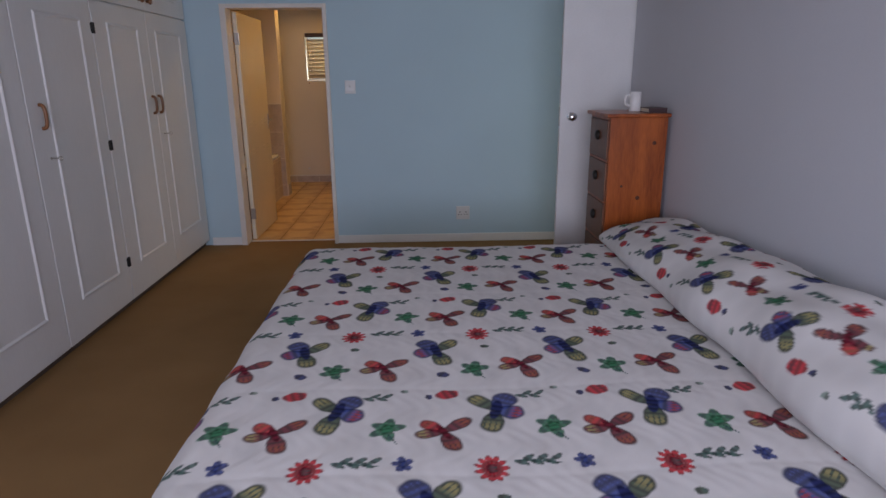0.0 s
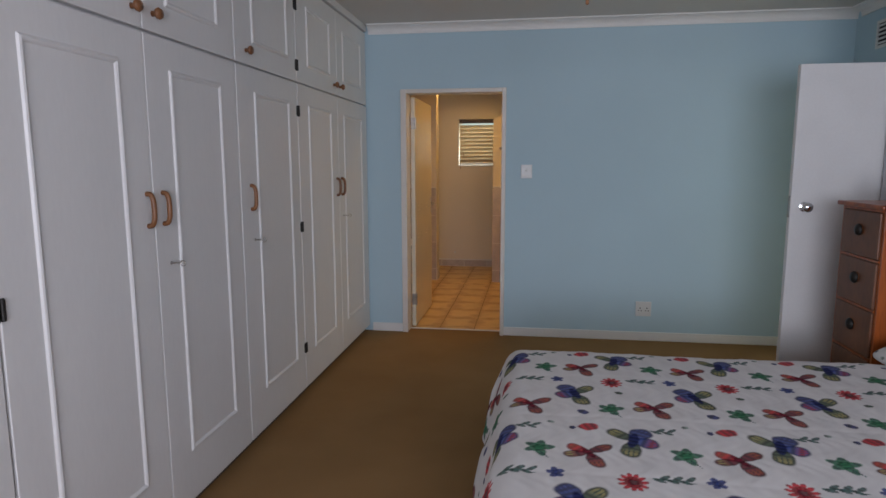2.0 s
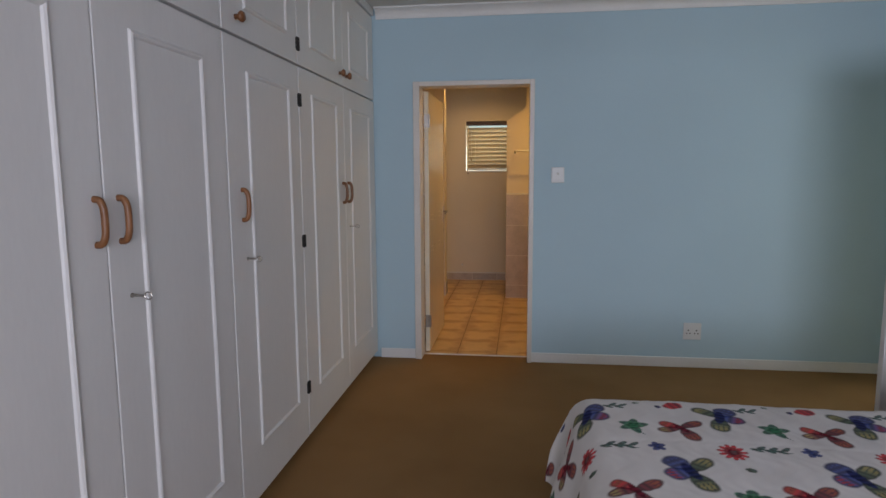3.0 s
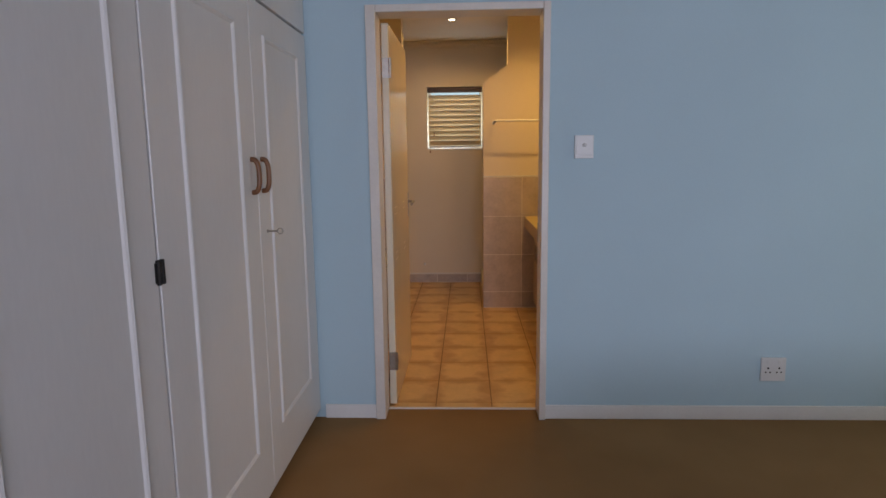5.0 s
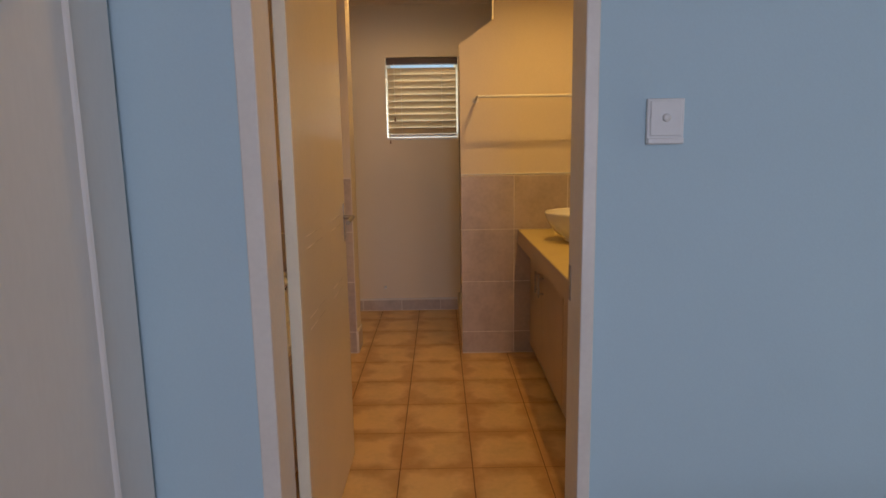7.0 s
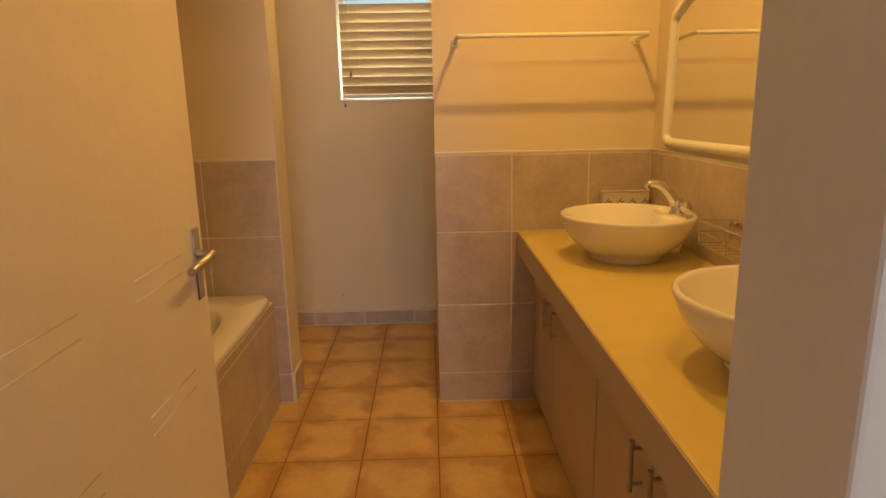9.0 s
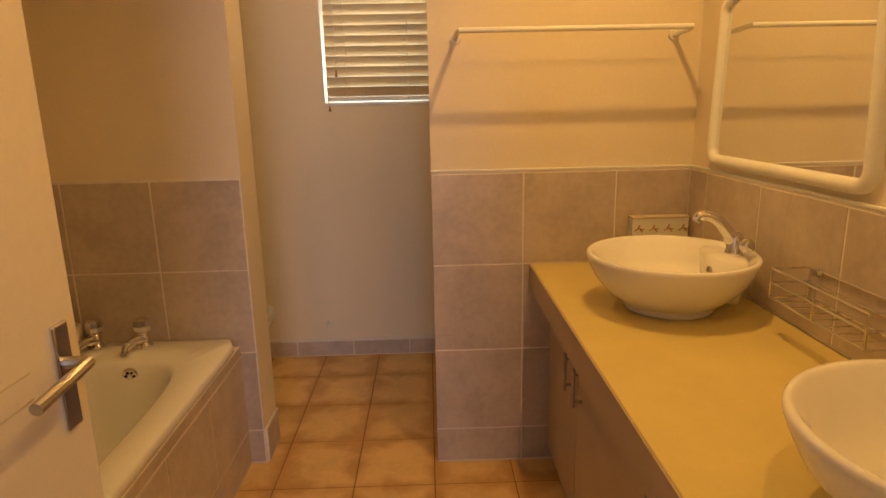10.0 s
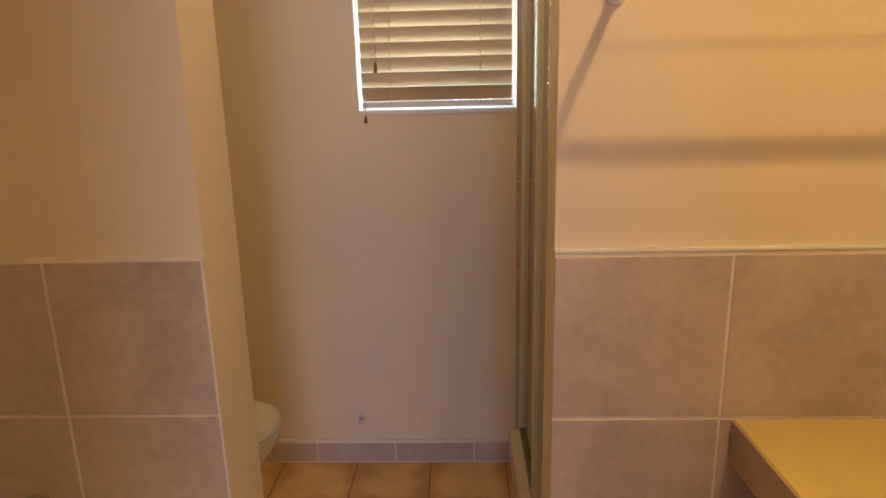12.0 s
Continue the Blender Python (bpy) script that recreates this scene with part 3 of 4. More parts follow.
def cloth(name, pos, cu, cv, shape, parent, label=""):
    """A grid of points as a printed cloth mesh."""
    nu, nv = shape
    i = np.arange(nu * nv).reshape(nu, nv)
    quads = np.stack([i[:-1, :-1], i[1:, :-1], i[1:, 1:], i[:-1, 1:]], -1).reshape(-1, 4)
    me = bpy.data.meshes.new(name)
    me.vertices.add(nu * nv)
    me.vertices.foreach_set("co", (pos - np.array(ORIGIN[parent])).ravel())
    me.loops.add(len(quads) * 4)
    me.loops.foreach_set("vertex_index", quads.ravel())
    me.polygons.add(len(quads))
    me.polygons.foreach_set("loop_start", np.arange(len(quads)) * 4)
    me.polygons.foreach_set("use_smooth", np.ones(len(quads), bool))
    me.update(calc_edges=True)
    at = me.color_attributes.new("print", "FLOAT_COLOR", "POINT")
    at.data.foreach_set("color", np.c_[print_colours(cu, cv), np.ones(nu * nv)].ravel())
    me.materials.append(PRINT)
    ob = new(name, me)
    ob.parent = parent
    ORIGIN[ob] = ORIGIN[parent]
    return tagged(ob, label)


BX0, BX1, BY0, BY1, BZ = -0.64, 1.40, 0.72, 3.12, 0.585
bed = thing("bed", (0.4, 1.9, 0), "wide double bed with dark base, standing against the grey wall", "bed")
part("base", box(BX0 + 0.03, BX1, BY0 + 0.03, BY1 - 0.03, 0.07, 0.30, bevel=0.02), BOOKC, bed, "dark upholstered bed base")
part("mattress", box(BX0 + 0.03, BX1, BY0 + 0.03, BY1 - 0.03, 0.302, 0.545, bevel=0.05), MATT, bed, "white mattress")
for lx in (BX0 + 0.1, BX1 - 0.1):
    for ly in (BY0 + 0.12, BY1 - 0.12):
        part("leg", lathe([(0.025, 0), (0.03, 0.075)], (lx, ly, 0), 16), PINED, bed)

quilt = thing("quilt", (0.4, 1.9, 0.55), "white quilt printed with butterflies and flowers, spread over the bed", "quilt")
STEP = 0.0045
us, vs = np.arange(BX0 - 0.37, BX1 + 0.02, STEP), np.arange(BY0 - 0.36, BY1 + 0.36, STEP)
U, V = [g.ravel() for g in np.meshgrid(us, vs, indexing="ij")]


def over(d, r=0.085):
    """Past an edge by d along the cloth: how far out, and how far down."""
    d = np.maximum(d, 0)
    a = np.minimum(d / r, 1.38)
    rest = np.maximum(d - 1.38 * r, 0)
    return r * np.sin(a) + rest * math.cos(1.38), r * (1 - np.cos(a)) + rest * math.sin(1.38)


ox, dx = over(BX0 + 0.05 - U)
on, dn = over(BY0 + 0.05 - V)
of, df = over(V - BY1 + 0.06)
PX = np.maximum(U, BX0 + 0.05) - ox
PY = np.clip(V, BY0 + 0.05, BY1 - 0.06) - on + of
PZ = BZ - (dx ** 3 + dn ** 3 + df ** 3) ** (1 / 3)
# soft puckers of the filling, and folds in what hangs
hang = np.clip((BZ - PZ) / 0.25, 0, 1)
PZ += 0.0016 * np.sin(U * 26 + 0.8 * np.sin(V * 7)) * np.sin(V * 24 + 0.7 * np.sin(U * 9)) * (1 - hang) + 0.003 * np.sin(U * 5.3 + V * 3.1) + 0.0007 * np.sin(U * 61 + 2 * np.sin(V * 11)) * np.sin(V * 17) + 0.0006 * np.sin(U * 120 + 3 * np.sin(V * 31)) * np.sin(V * 47 + 2 * np.sin(U * 19))
PZ -= 0.0009 * np.exp(-((np.mod(V + 0.01 * np.sin(U * 6), 0.42) - 0.21) / 0.012) ** 2) * (1 - hang)
PX += hang * 0.018 * np.sin(V * 15 + np.sin(V * 4)) * (dx > 0) - hang * 0.03 * (dx > 0)
PY += hang * 0.018 * np.sin(U * 14 + np.sin(U * 5)) * ((dn > 0) | (df > 0))
PZ = np.maximum(PZ, 0.2)
cloth("quilt_cover", np.c_[PX, PY, PZ], U, V, (len(us), len(vs)), quilt)
hem = [(BX0 - 0.098 - 0.018 * math.sin(v * 15), v, 0.242) for v in np.arange(BY0 + 0.15, BY1 - 0.1, 0.05)]
part("hem", tube(hem, 0.006, 8), BOOKC, quilt, "dark piped hem")


def bolster(y0, y1, seed):
    """A plump long pillow, in the same print, lying along the wall."""
    pil = thing("pillow", (1.2, (y0 + y1) / 2, 0.59), "long white bolster pillow in the butterfly print, lying against the wall", "pillow")
    a, b = np.linspace(0, 2 * math.pi, 150), np.linspace(-1, 1, int((y1 - y0) / 0.006))
    A, B = [g.ravel() for g in np.meshgrid(a, b, indexing="ij")]
    full = (1 - np.abs(B) ** 14) ** 0.45
    ca, sa = np.cos(A), np.sin(A)
    sx, sz = np.sign(ca) * np.abs(ca) ** 0.85, np.sign(sa) * np.abs(sa) ** 0.9
    y = (y0 + y1) / 2 + B * (y1 - y0) / 2
    lean = 0.045
    rx, rz = 0.210 * (0.75 + 0.25 * full), (0.066 + 0.070 * np.clip((3.15 - y) / 1.75, 0, 1) ** 0.75) * full + 0.004
    x = 1.195 + sx * rx + 0.010 * np.sin(y * 9 + seed)
    z = 0.592 + rz * 0.85 + sz * rz + lean * sx * full + 0.006 * np.sin(y * 14 + seed) * full * (sa > 0) + 0.005 * np.sin(x * 31 + y * 8)
    z = np.maximum(z, 0.594)
    cloth("pillow_cover", np.c_[x, y, z], y * 0.93 + seed, -1.25 * x + 0.24 * A / math.pi + seed * 0.7, (len(a), len(b)), pil)


bolster(0.66, 3.19, 0.13)

# chest of drawers: its drawers face into the room
CX0, CX1, CY0, CY1, CZ = 1.07, 1.405, 3.30, 3.70, 1.265
chest = thing("chest_of_drawers", (1.24, 3.5, 0), "narrow orange pine chest of drawers with dark drawer fronts", "chest of drawers")
part("side_panel", box(CX0 + 0.004, CX1, CY0, CY0 + 0.02, 0.04, CZ, bevel=0.002), PINE, chest)
part("side_panel", box(CX0 + 0.004, CX1, CY1 - 0.02, CY1, 0.04, CZ, bevel=0.002), PINE, chest)
part("back_panel", box(CX1 - 0.012, CX1, CY0 + 0.02, CY1 - 0.02, 0.04, CZ), PINE, chest)
part("top", box(CX0 - 0.022, CX1 + 0.01, CY0 - 0.02, CY1 + 0.02, CZ, CZ + 0.022, bevel=0.006), PINE, chest)
part("base", box(CX0, CX1, CY0 + 0.001, CY1 - 0.001, 0, 0.04, bevel=0.004), PINED, chest)
for k in range(5):
    z0 = 0.05 + k * 0.243
    d = part("drawer", box(CX0 - 0.006, CX0 + 0.2, CY0 + 0.024, CY1 - 0.024, z0, z0 + 0.225, bevel=0.005), PINED, chest, "dark drawer front")
    part("cup_pull", lathe([(0.028, 0), (0.03, -0.006), (0.024, -0.016), (0.0, -0.022)], (CX0 - 0.006, (CY0 + CY1) / 2, z0 + 0.13), 16, "x"), DARK, d, "dark metal cup pull", True)
    part("rail", box(CX0, CX0 + 0.03, CY0 + 0.02, CY1 - 0.02, z0 + 0.228, z0 + 0.240), PINE, chest)
for kx, kz, r in ((1.335, 1.12, 0.012), (1.26, 0.80, 0.013), (1.16, 0.87, 0.008)):
    part("knot", lathe([(r, 0), (r * 0.6, -0.0008), (0, -0.001)], (kx, CY0, kz), 14, "y"), KNOT, chest, "dark knot in the pine")
CT = CZ + 0.022
mug = thing("mug", (1.285, 3.53, CT), "tall white ceramic mug on the chest", "mug")
part("cup", lathe([(0.034, 0), (0.036, 0.004), (0.034, 0.115), (0.031, 0.115), (0.031, 0.008), (0, 0.008)], (1.285, 3.53, CT), 28), CERAMIC, mug, "", True)
part("handle", tube(bend([(1.253, 3.53, CT + 0.095), (1.228, 3.53, CT + 0.088), (1.225, 3.53, CT + 0.045), (1.253, 3.53, CT + 0.03)]), 0.006), CERAMIC, mug, "", True)
book = thing("book", (1.36, 3.45, CT), "small dark bound book lying on the chest", "book")
part("cover", boxes((1.30, 1.405, 3.33, 3.48, CT, CT + 0.004), (1.30, 1.405, 3.33, 3.48, CT + 0.024, CT + 0.028), (1.30, 1.405, 3.33, 3.334, CT + 0.004, CT + 0.024)), BOOKC, book)
part("pages", boxes((1.304, 1.401, 3.335, 3.475, CT + 0.004, CT + 0.024)), PAPER, book)

# ceiling fan
FXC, FYC = -0.33, 2.70
fan = thing("ceiling_fan", (FXC, FYC, H), "white ceiling fan with pull cords, at rest", "ceiling fan")
part("canopy", lathe([(0.06, 0), (0.055, -0.04), (0.015, -0.055)], (FXC, FYC, H), 24), TRIM, fan, "", True)
part("rod", lathe([(0.012, -0.05), (0.012, -0.36)], (FXC, FYC, H), 14), TRIM, fan)
part("motor", lathe([(0.02, -0.34), (0.09, -0.355), (0.11, -0.385), (0.1, -0.42), (0.05, -0.44), (0.045, -0.455), (0.0, -0.46)], (FXC, FYC, H), 32), TRIM, fan, "", True)
for k in range(3):
    a = radians(149 + 120 * k)
    bm = prism([(0.13, -0.035), (0.2, -0.055), (0.52, -0.065), (0.56, -0.04), (0.56, 0.04), (0.52, 0.065), (0.2, 0.055), (0.13, 0.035)], "z", -0.004, 0.004)
    bmesh.ops.transform(bm, matrix=Matrix.Translation((FXC, FYC, H - 0.41)) @ Matrix.Rotation(a, 4, "Z") @ Matrix.Rotation(radians(11), 4, "X"), verts=bm.verts)
    part("blade", bm, TRIM, fan)
for cx, cy in ((-0.37, 2.73), (-0.287, 2.66)):
    c = part("pull_cord", tube([(cx, cy, 2.19), (cx, cy, 2.13)], 0.0018, 6), CORD, fan)
    part("cord_end", lathe([(0.003, 0.02), (0.007, 0.012), (0.007, -0.022), (0, -0.028)], (cx, cy, 2.125), 10), WOODH, c, "small wooden cord end")

# ---- structure: bathroom ----
X0, X1, Y0, Y1 = -2.52, -0.08, 5.487, 8.90
WB = (-1.615, -1.025, 1.452, 2.095)  # the small window
setting("floor_bathroom", boxes((X0 - 0.15, X1 + 0.15, 5.492, Y1 + 0.1, -0.12, -0.002)), FGROUT, "tan ceramic floor tiles with brown joints", "tiled floor")
setting("ceiling_bathroom", boxes((X0 - 0.15, X1 + 0.15, Y0, Y1 + 0.2, HB, HB + 0.1)), CREAM, "cream bathroom ceiling", "ceiling")
setting("wall_bathroom_west", boxes((X0 - 0.15, X0, Y0, Y1, 0, HB)), CREAM, "cream bathroom wall with tiles round the bath", "wall")
setting("wall_bathroom_east", boxes((X1, X1 + 0.15, Y0, Y1 + 0.2, 0, HB)), CREAM, "cream bathroom wall with a tiled splashback", "wall")
wall_far = setting("wall_bathroom_north", boxes((X0 - 0.15, WB[0], Y1, Y1 + 0.2, 0, HB), (WB[1], X1, Y1, Y1 + 0.2, 0, HB), (WB[0], WB[1], Y1, Y1 + 0.2, 0, WB[2]), (WB[0], WB[1], Y1, Y1 + 0.2, WB[3], HB)), CREAM, "cream bathroom wall with a small window", "wall")
pier = setting("wall_shower_partition", prism([(-1.053, 0), (-0.08, 0), (-0.08, HB), (-0.84, HB), (-0.84, 2.15), (-1.053, 2.005)], "y", 7.755, 7.87), CREAM, "cream partition of the shower with a sloping top corner", "wall")
bathwall = setting("wall_bath_partition", boxes((X0, -1.762, 7.79, 7.975, 0, HB)), CREAM, "cream partition between bath and toilet", "wall")
setting("trim_cornice_bathroom", cove("x", X0, X1, Y1, HB, -1, 0.06), CREAM, "small plaster cornice", "cornice")

w2 = thing("window_2", (-1.32, 9.05, WB[2]), "small white-framed bathroom window", "window", kind="structure")
fx0, fx1, fz0, fz1 = WB
part("window_frame", boxes((fx0, fx1, 9.02, 9.06, fz0, fz0 + 0.035), (fx0, fx1, 9.02, 9.06, fz1 - 0.035, fz1), (fx0, fx0 + 0.035, 9.02, 9.06, fz0 + 0.035, fz1 - 0.035), (fx1 - 0.035, fx1, 9.02, 9.06, fz0 + 0.035, fz1 - 0.035)), TRIM, w2)
pane = part("pane", boxes((fx0 + 0.035, fx1 - 0.035, 9.038, 9.044, fz0 + 0.035, fz1 - 0.035)), GLASS, w2)
pane.visible_shadow = False
part("window_sill", boxes((fx0 + 0.001, fx1 - 0.001, 8.895, 9.02, fz0 - 0.012, fz0 + 0.004), bevel=0.002), TRIM, w2)

blind = thing("venetian_blind", (-1.32, 8.94, fz0), "honey wooden slatted blind with a dark head rail, lowered", "blind")
part("head_rail", box(fx0 + 0.006, fx1 - 0.006, 8.91, 8.965, fz1 - 0.055, fz1 - 0.003, bevel=0.004), VALANCE, blind, "dark brown head rail")
for k in range(10):
    z = fz0 + 0.062 + k * 0.0528
    bm = box(fx0 + 0.014, fx1 - 0.018, -0.027, 0.027, -0.0016, 0.0016)
    bmesh.ops.transform(bm, matrix=Matrix.Translation((0, 8.94, z)) @ Matrix.Rotation(radians(-66 + random.uniform(-2, 2)), 4, "X"), verts=bm.verts)
    part("slat", bm, SLAT, blind)
part("bottom_rail", box(fx0 + 0.014, fx1 - 0.018, 8.925, 8.955, fz0 + 0.012, fz0 + 0.034, bevel=0.003), TRIM, blind, "pale bottom rail")
for cx in (fx0 + 0.125, fx1 - 0.135):
    part("ladder_cord", tube([(cx, 8.914, fz0 + 0.02), (cx, 8.914, fz1 - 0.05)], 0.0018, 6), CORD, blind)
part("pull_cord", tube([(fx0 + 0.07, 8.908, fz1 - 0.05), (fx0 + 0.072, 8.905, fz0 + 0.16)], 0.0018, 6), CORD, blind)
part("cord_end", lathe([(0.003, 0.025), (0.008, -0.012), (0, -0.014)], (fx0 + 0.072, 8.905, fz0 + 0.15), 10), WOODH, blind, "wooden cord end")
part("pull_cord", tube([(fx0 + 0.03, 8.902, fz0 + 0.05), (fx0 + 0.03, 8.889, fz0 - 0.02)], 0.0018, 6), CORD, blind)
part("cord_end", lathe([(0.003, 0.012), (0.007, -0.012), (0, -0.014)], (fx0 + 0.03, 8.886, fz0 - 0.028), 10), WOODH, blind, "wooden cord end")

for sx, sy, sz in SPOTS:
    dl = thing("downlight", (sx, sy, HB), "small round recessed downlight, lit", "downlight", "bathroom downlights")
    part("ring", lathe([(0.045, 0), (0.045, -0.006), (0.03, -0.008), (0.028, 0)], (sx, sy, HB), 28), CHROME, dl)
    part("bulb", lathe([(0.026, -0.001), (0.026, -0.004), (0, -0.005)], (sx, sy, HB), 20), GLOWM, dl, "glowing bulb")

# ---- bathroom things ----
# bath
bath = thing("bathtub", (-2.17, 6.9, 0), "white bathtub built into a tiled surround", "bathtub")
bx0, bx1, by0, by1, bz = X0 + 0.002, -1.826, 6.07, 7.772, 0.556


def ring(cx, cy, ax, ay, p, z, n=72):
    out = []
    for k in range(n):
        a = 2 * math.pi * (k + 0.5) / n
        c, s = math.cos(a), math.sin(a)
        q = (abs(c) ** p + abs(s) ** p) ** (-1 / p)
        out.append((cx + ax * c * q, cy + ay * s * q, z))
    return out


def skin(rings, close=True):
    bm = bmesh.new()
    rows = [[bm.verts.new(v) for v in r] for r in rings]
    n = len(rows[0])
    for a, b in zip(rows, rows[1:]):
        for k in range(n):
            bm.faces.new((a[k], a[(k + 1) % n], b[(k + 1) % n], b[k]))
    if close:
        bm.faces.new(rows[-1])
    return bm


cx, cy, hx, hy = (bx0 + bx1) / 2, (by0 + by1) / 2, (bx1 - bx0) / 2, (by1 - by0) / 2
rows = [ring(cx, cy, hx - 0.004, hy - 0.004, 60, bz - 0.035), ring(cx, cy, hx, hy, 60, bz - 0.03), ring(cx, cy, hx, hy, 60, bz - 0.006), ring(cx, cy, hx - 0.006, hy - 0.006, 50, bz)]
rows += [ring(cx - 0.01, cy - 0.03, hx - 0.085 - d, hy - 0.155 - d * 1.3, 4.5 - d * 4, bz - 0.002 - z) for d, z in ((0, 0), (0.008, 0.004), (0.016, 0.016), (0.024, 0.05), (0.045, 0.15), (0.07, 0.27), (0.1, 0.34), (0.16, 0.375), (0.25, 0.385))]
part("tub", skin(rows), ENAMEL, bath, "", True)
part("overflow", lathe([(0.03, 0), (0.03, -0.008), (0.024, -0.011), (0, -0.011)], (-2.155, 7.566, 0.505), 24, "y"), CHROME, bath, "round chrome overflow")
# overflow holes are dark discs, their inner shade put into colour
bm = bmesh.new()
for k in range(6):
    a = k * math.pi / 3
    lathe([(0.0055, 0), (0.0055, -0.002)], (-2.155 + 0.014 * math.cos(a), 7.5555, 0.505 + 0.014 * math.sin(a)), 10, "y", bm)
part("overflow_holes", bm, DARK, bath, "dark discs standing for the shade in the overflow holes")


def bath_tap(x):
    y, z = 7.715, bz
    tap = thing("bath_tap", (x, y, z), "chrome pillar tap on the rim of the bath", "tap", "bath taps")
    part("body", lathe([(0.03, 0), (0.028, 0.009), (0.019, 0.016), (0.02, 0.055), (0.014, 0.064)], (x, y, z), 20), CHROME, tap, "", True)
    part("spout", tube(bend([(x, y, z + 0.03), (x - 0.015, y - 0.04, z + 0.038), (x - 0.025, y - 0.085, z + 0.034), (x - 0.028, y - 0.1, z + 0.012)]), [0.019] * 6 + [0.017] * 8 + [0.014] * 5, 14), CHROME, tap, "", True)
    part("knob", lathe([(0.012, 0.06), (0.029, 0.066), (0.033, 0.086), (0.03, 0.108), (0.017, 0.115), (0, 0.115)], (x, y, z), 8), CHROME, tap, "facetted chrome knob")


bath_tap(-2.345)
bath_tap(-2.165)
cand = thing("candle", (-2.375, 7.70, bz), "short ivory pillar candle", "candle", "candles on the bath")
part("wax", lathe([(0.04, 0), (0.04, 0.09), (0.034, 0.094), (0, 0.088)], (-2.435, 7.71, bz), 24), WAX, cand, "", True)
cand = thing("candle", (-2.48, 7.68, bz), "tall ivory pillar candle", "candle", "candles on the bath")
part("wax", lathe([(0.032, 0), (0.032, 0.135), (0.028, 0.14), (0, 0.134)], (-2.48, 7.635, bz), 24), WAX, cand, "", True)
pot = thing("tea_light_holder", (-2.44, 7.62, bz), "small brushed gold tea light holder", "candle holder")
part("cup", lathe([(0.03, 0), (0.034, 0.02), (0.032, 0.045), (0.028, 0.045), (0.027, 0.01), (0, 0.01)], (-2.425, 7.605, bz), 24), GOLD, pot, "", True)
bag = thing("gift_box", (-2.47, 7.53, bz), "small white card box printed with pink flowers", "box")
part("card", box(-2.505, -2.455, 7.525, 7.575, bz, bz + 0.075, bevel=0.002), PLASTIC, bag)
for dz, dy in ((0.02, 0.012), (0.045, 0.03), (0.055, 0.01), (0.018, 0.036)):
    part("printed_flower", lathe([(0.007, 0), (0.007, 0.0008)], (-2.455, 7.526 + dy, bz + dz), 8, "x"), PRINTP, bag)

# vanity
VX, VZ = -0.682, 0.836
top = thing("counter", (-0.4, 6.6, VZ - 0.1), "long beige laminate vanity top on the cabinets", "worktop")
part("slab", box(VX, X1 - 0.011, 5.524, 7.743, VZ - 0.095, VZ, bevel=0.004), TOP, top)
part("fascia", box(VX - 0.004, VX - 0.0005, 5.526, 7.742, VZ - 0.094, VZ - 0.003), CAB, top, "taupe front edge")


def vanity_unit(y0, mid, y1):
    unit = thing("vanity_cabinet", (-0.36, (y0 + y1) / 2, 0), "taupe laminate vanity cabinet with bar handles", "cabinet", "cabinets under the vanity top")
    part("body", boxes((-0.585, X1 - 0.012, y0, y1, 0.06, VZ - 0.096)), CAB, unit)
    # shade below the doors is in the plinth's colour
    part("plinth", boxes((-0.57, X1 - 0.02, y0, y1, 0, 0.06)), SHADOWG, unit, "plinth, coloured dark as the shade under the doors")
    for a, b, h in ((y0, mid, mid - 0.06), (mid, y1, mid + 0.06)):
        d = part("door", box(-0.603, -0.587, a + 0.002, b - 0.002, 0.065, VZ - 0.102, bevel=0.0015), CAB, unit)
        bm = tube([(-0.632, h, 0.505), (-0.632, h, 0.635)], 0.006, 10)
        for hz in (0.525, 0.615):
            tube([(-0.602, h, hz), (-0.632, h, hz)], 0.0045, 8, bm)
        part("handle", bm, DULL, d, "steel bar handle")


vanity_unit(6.665, 7.285, 7.74)
vanity_unit(5.54, 6.21, 6.66)


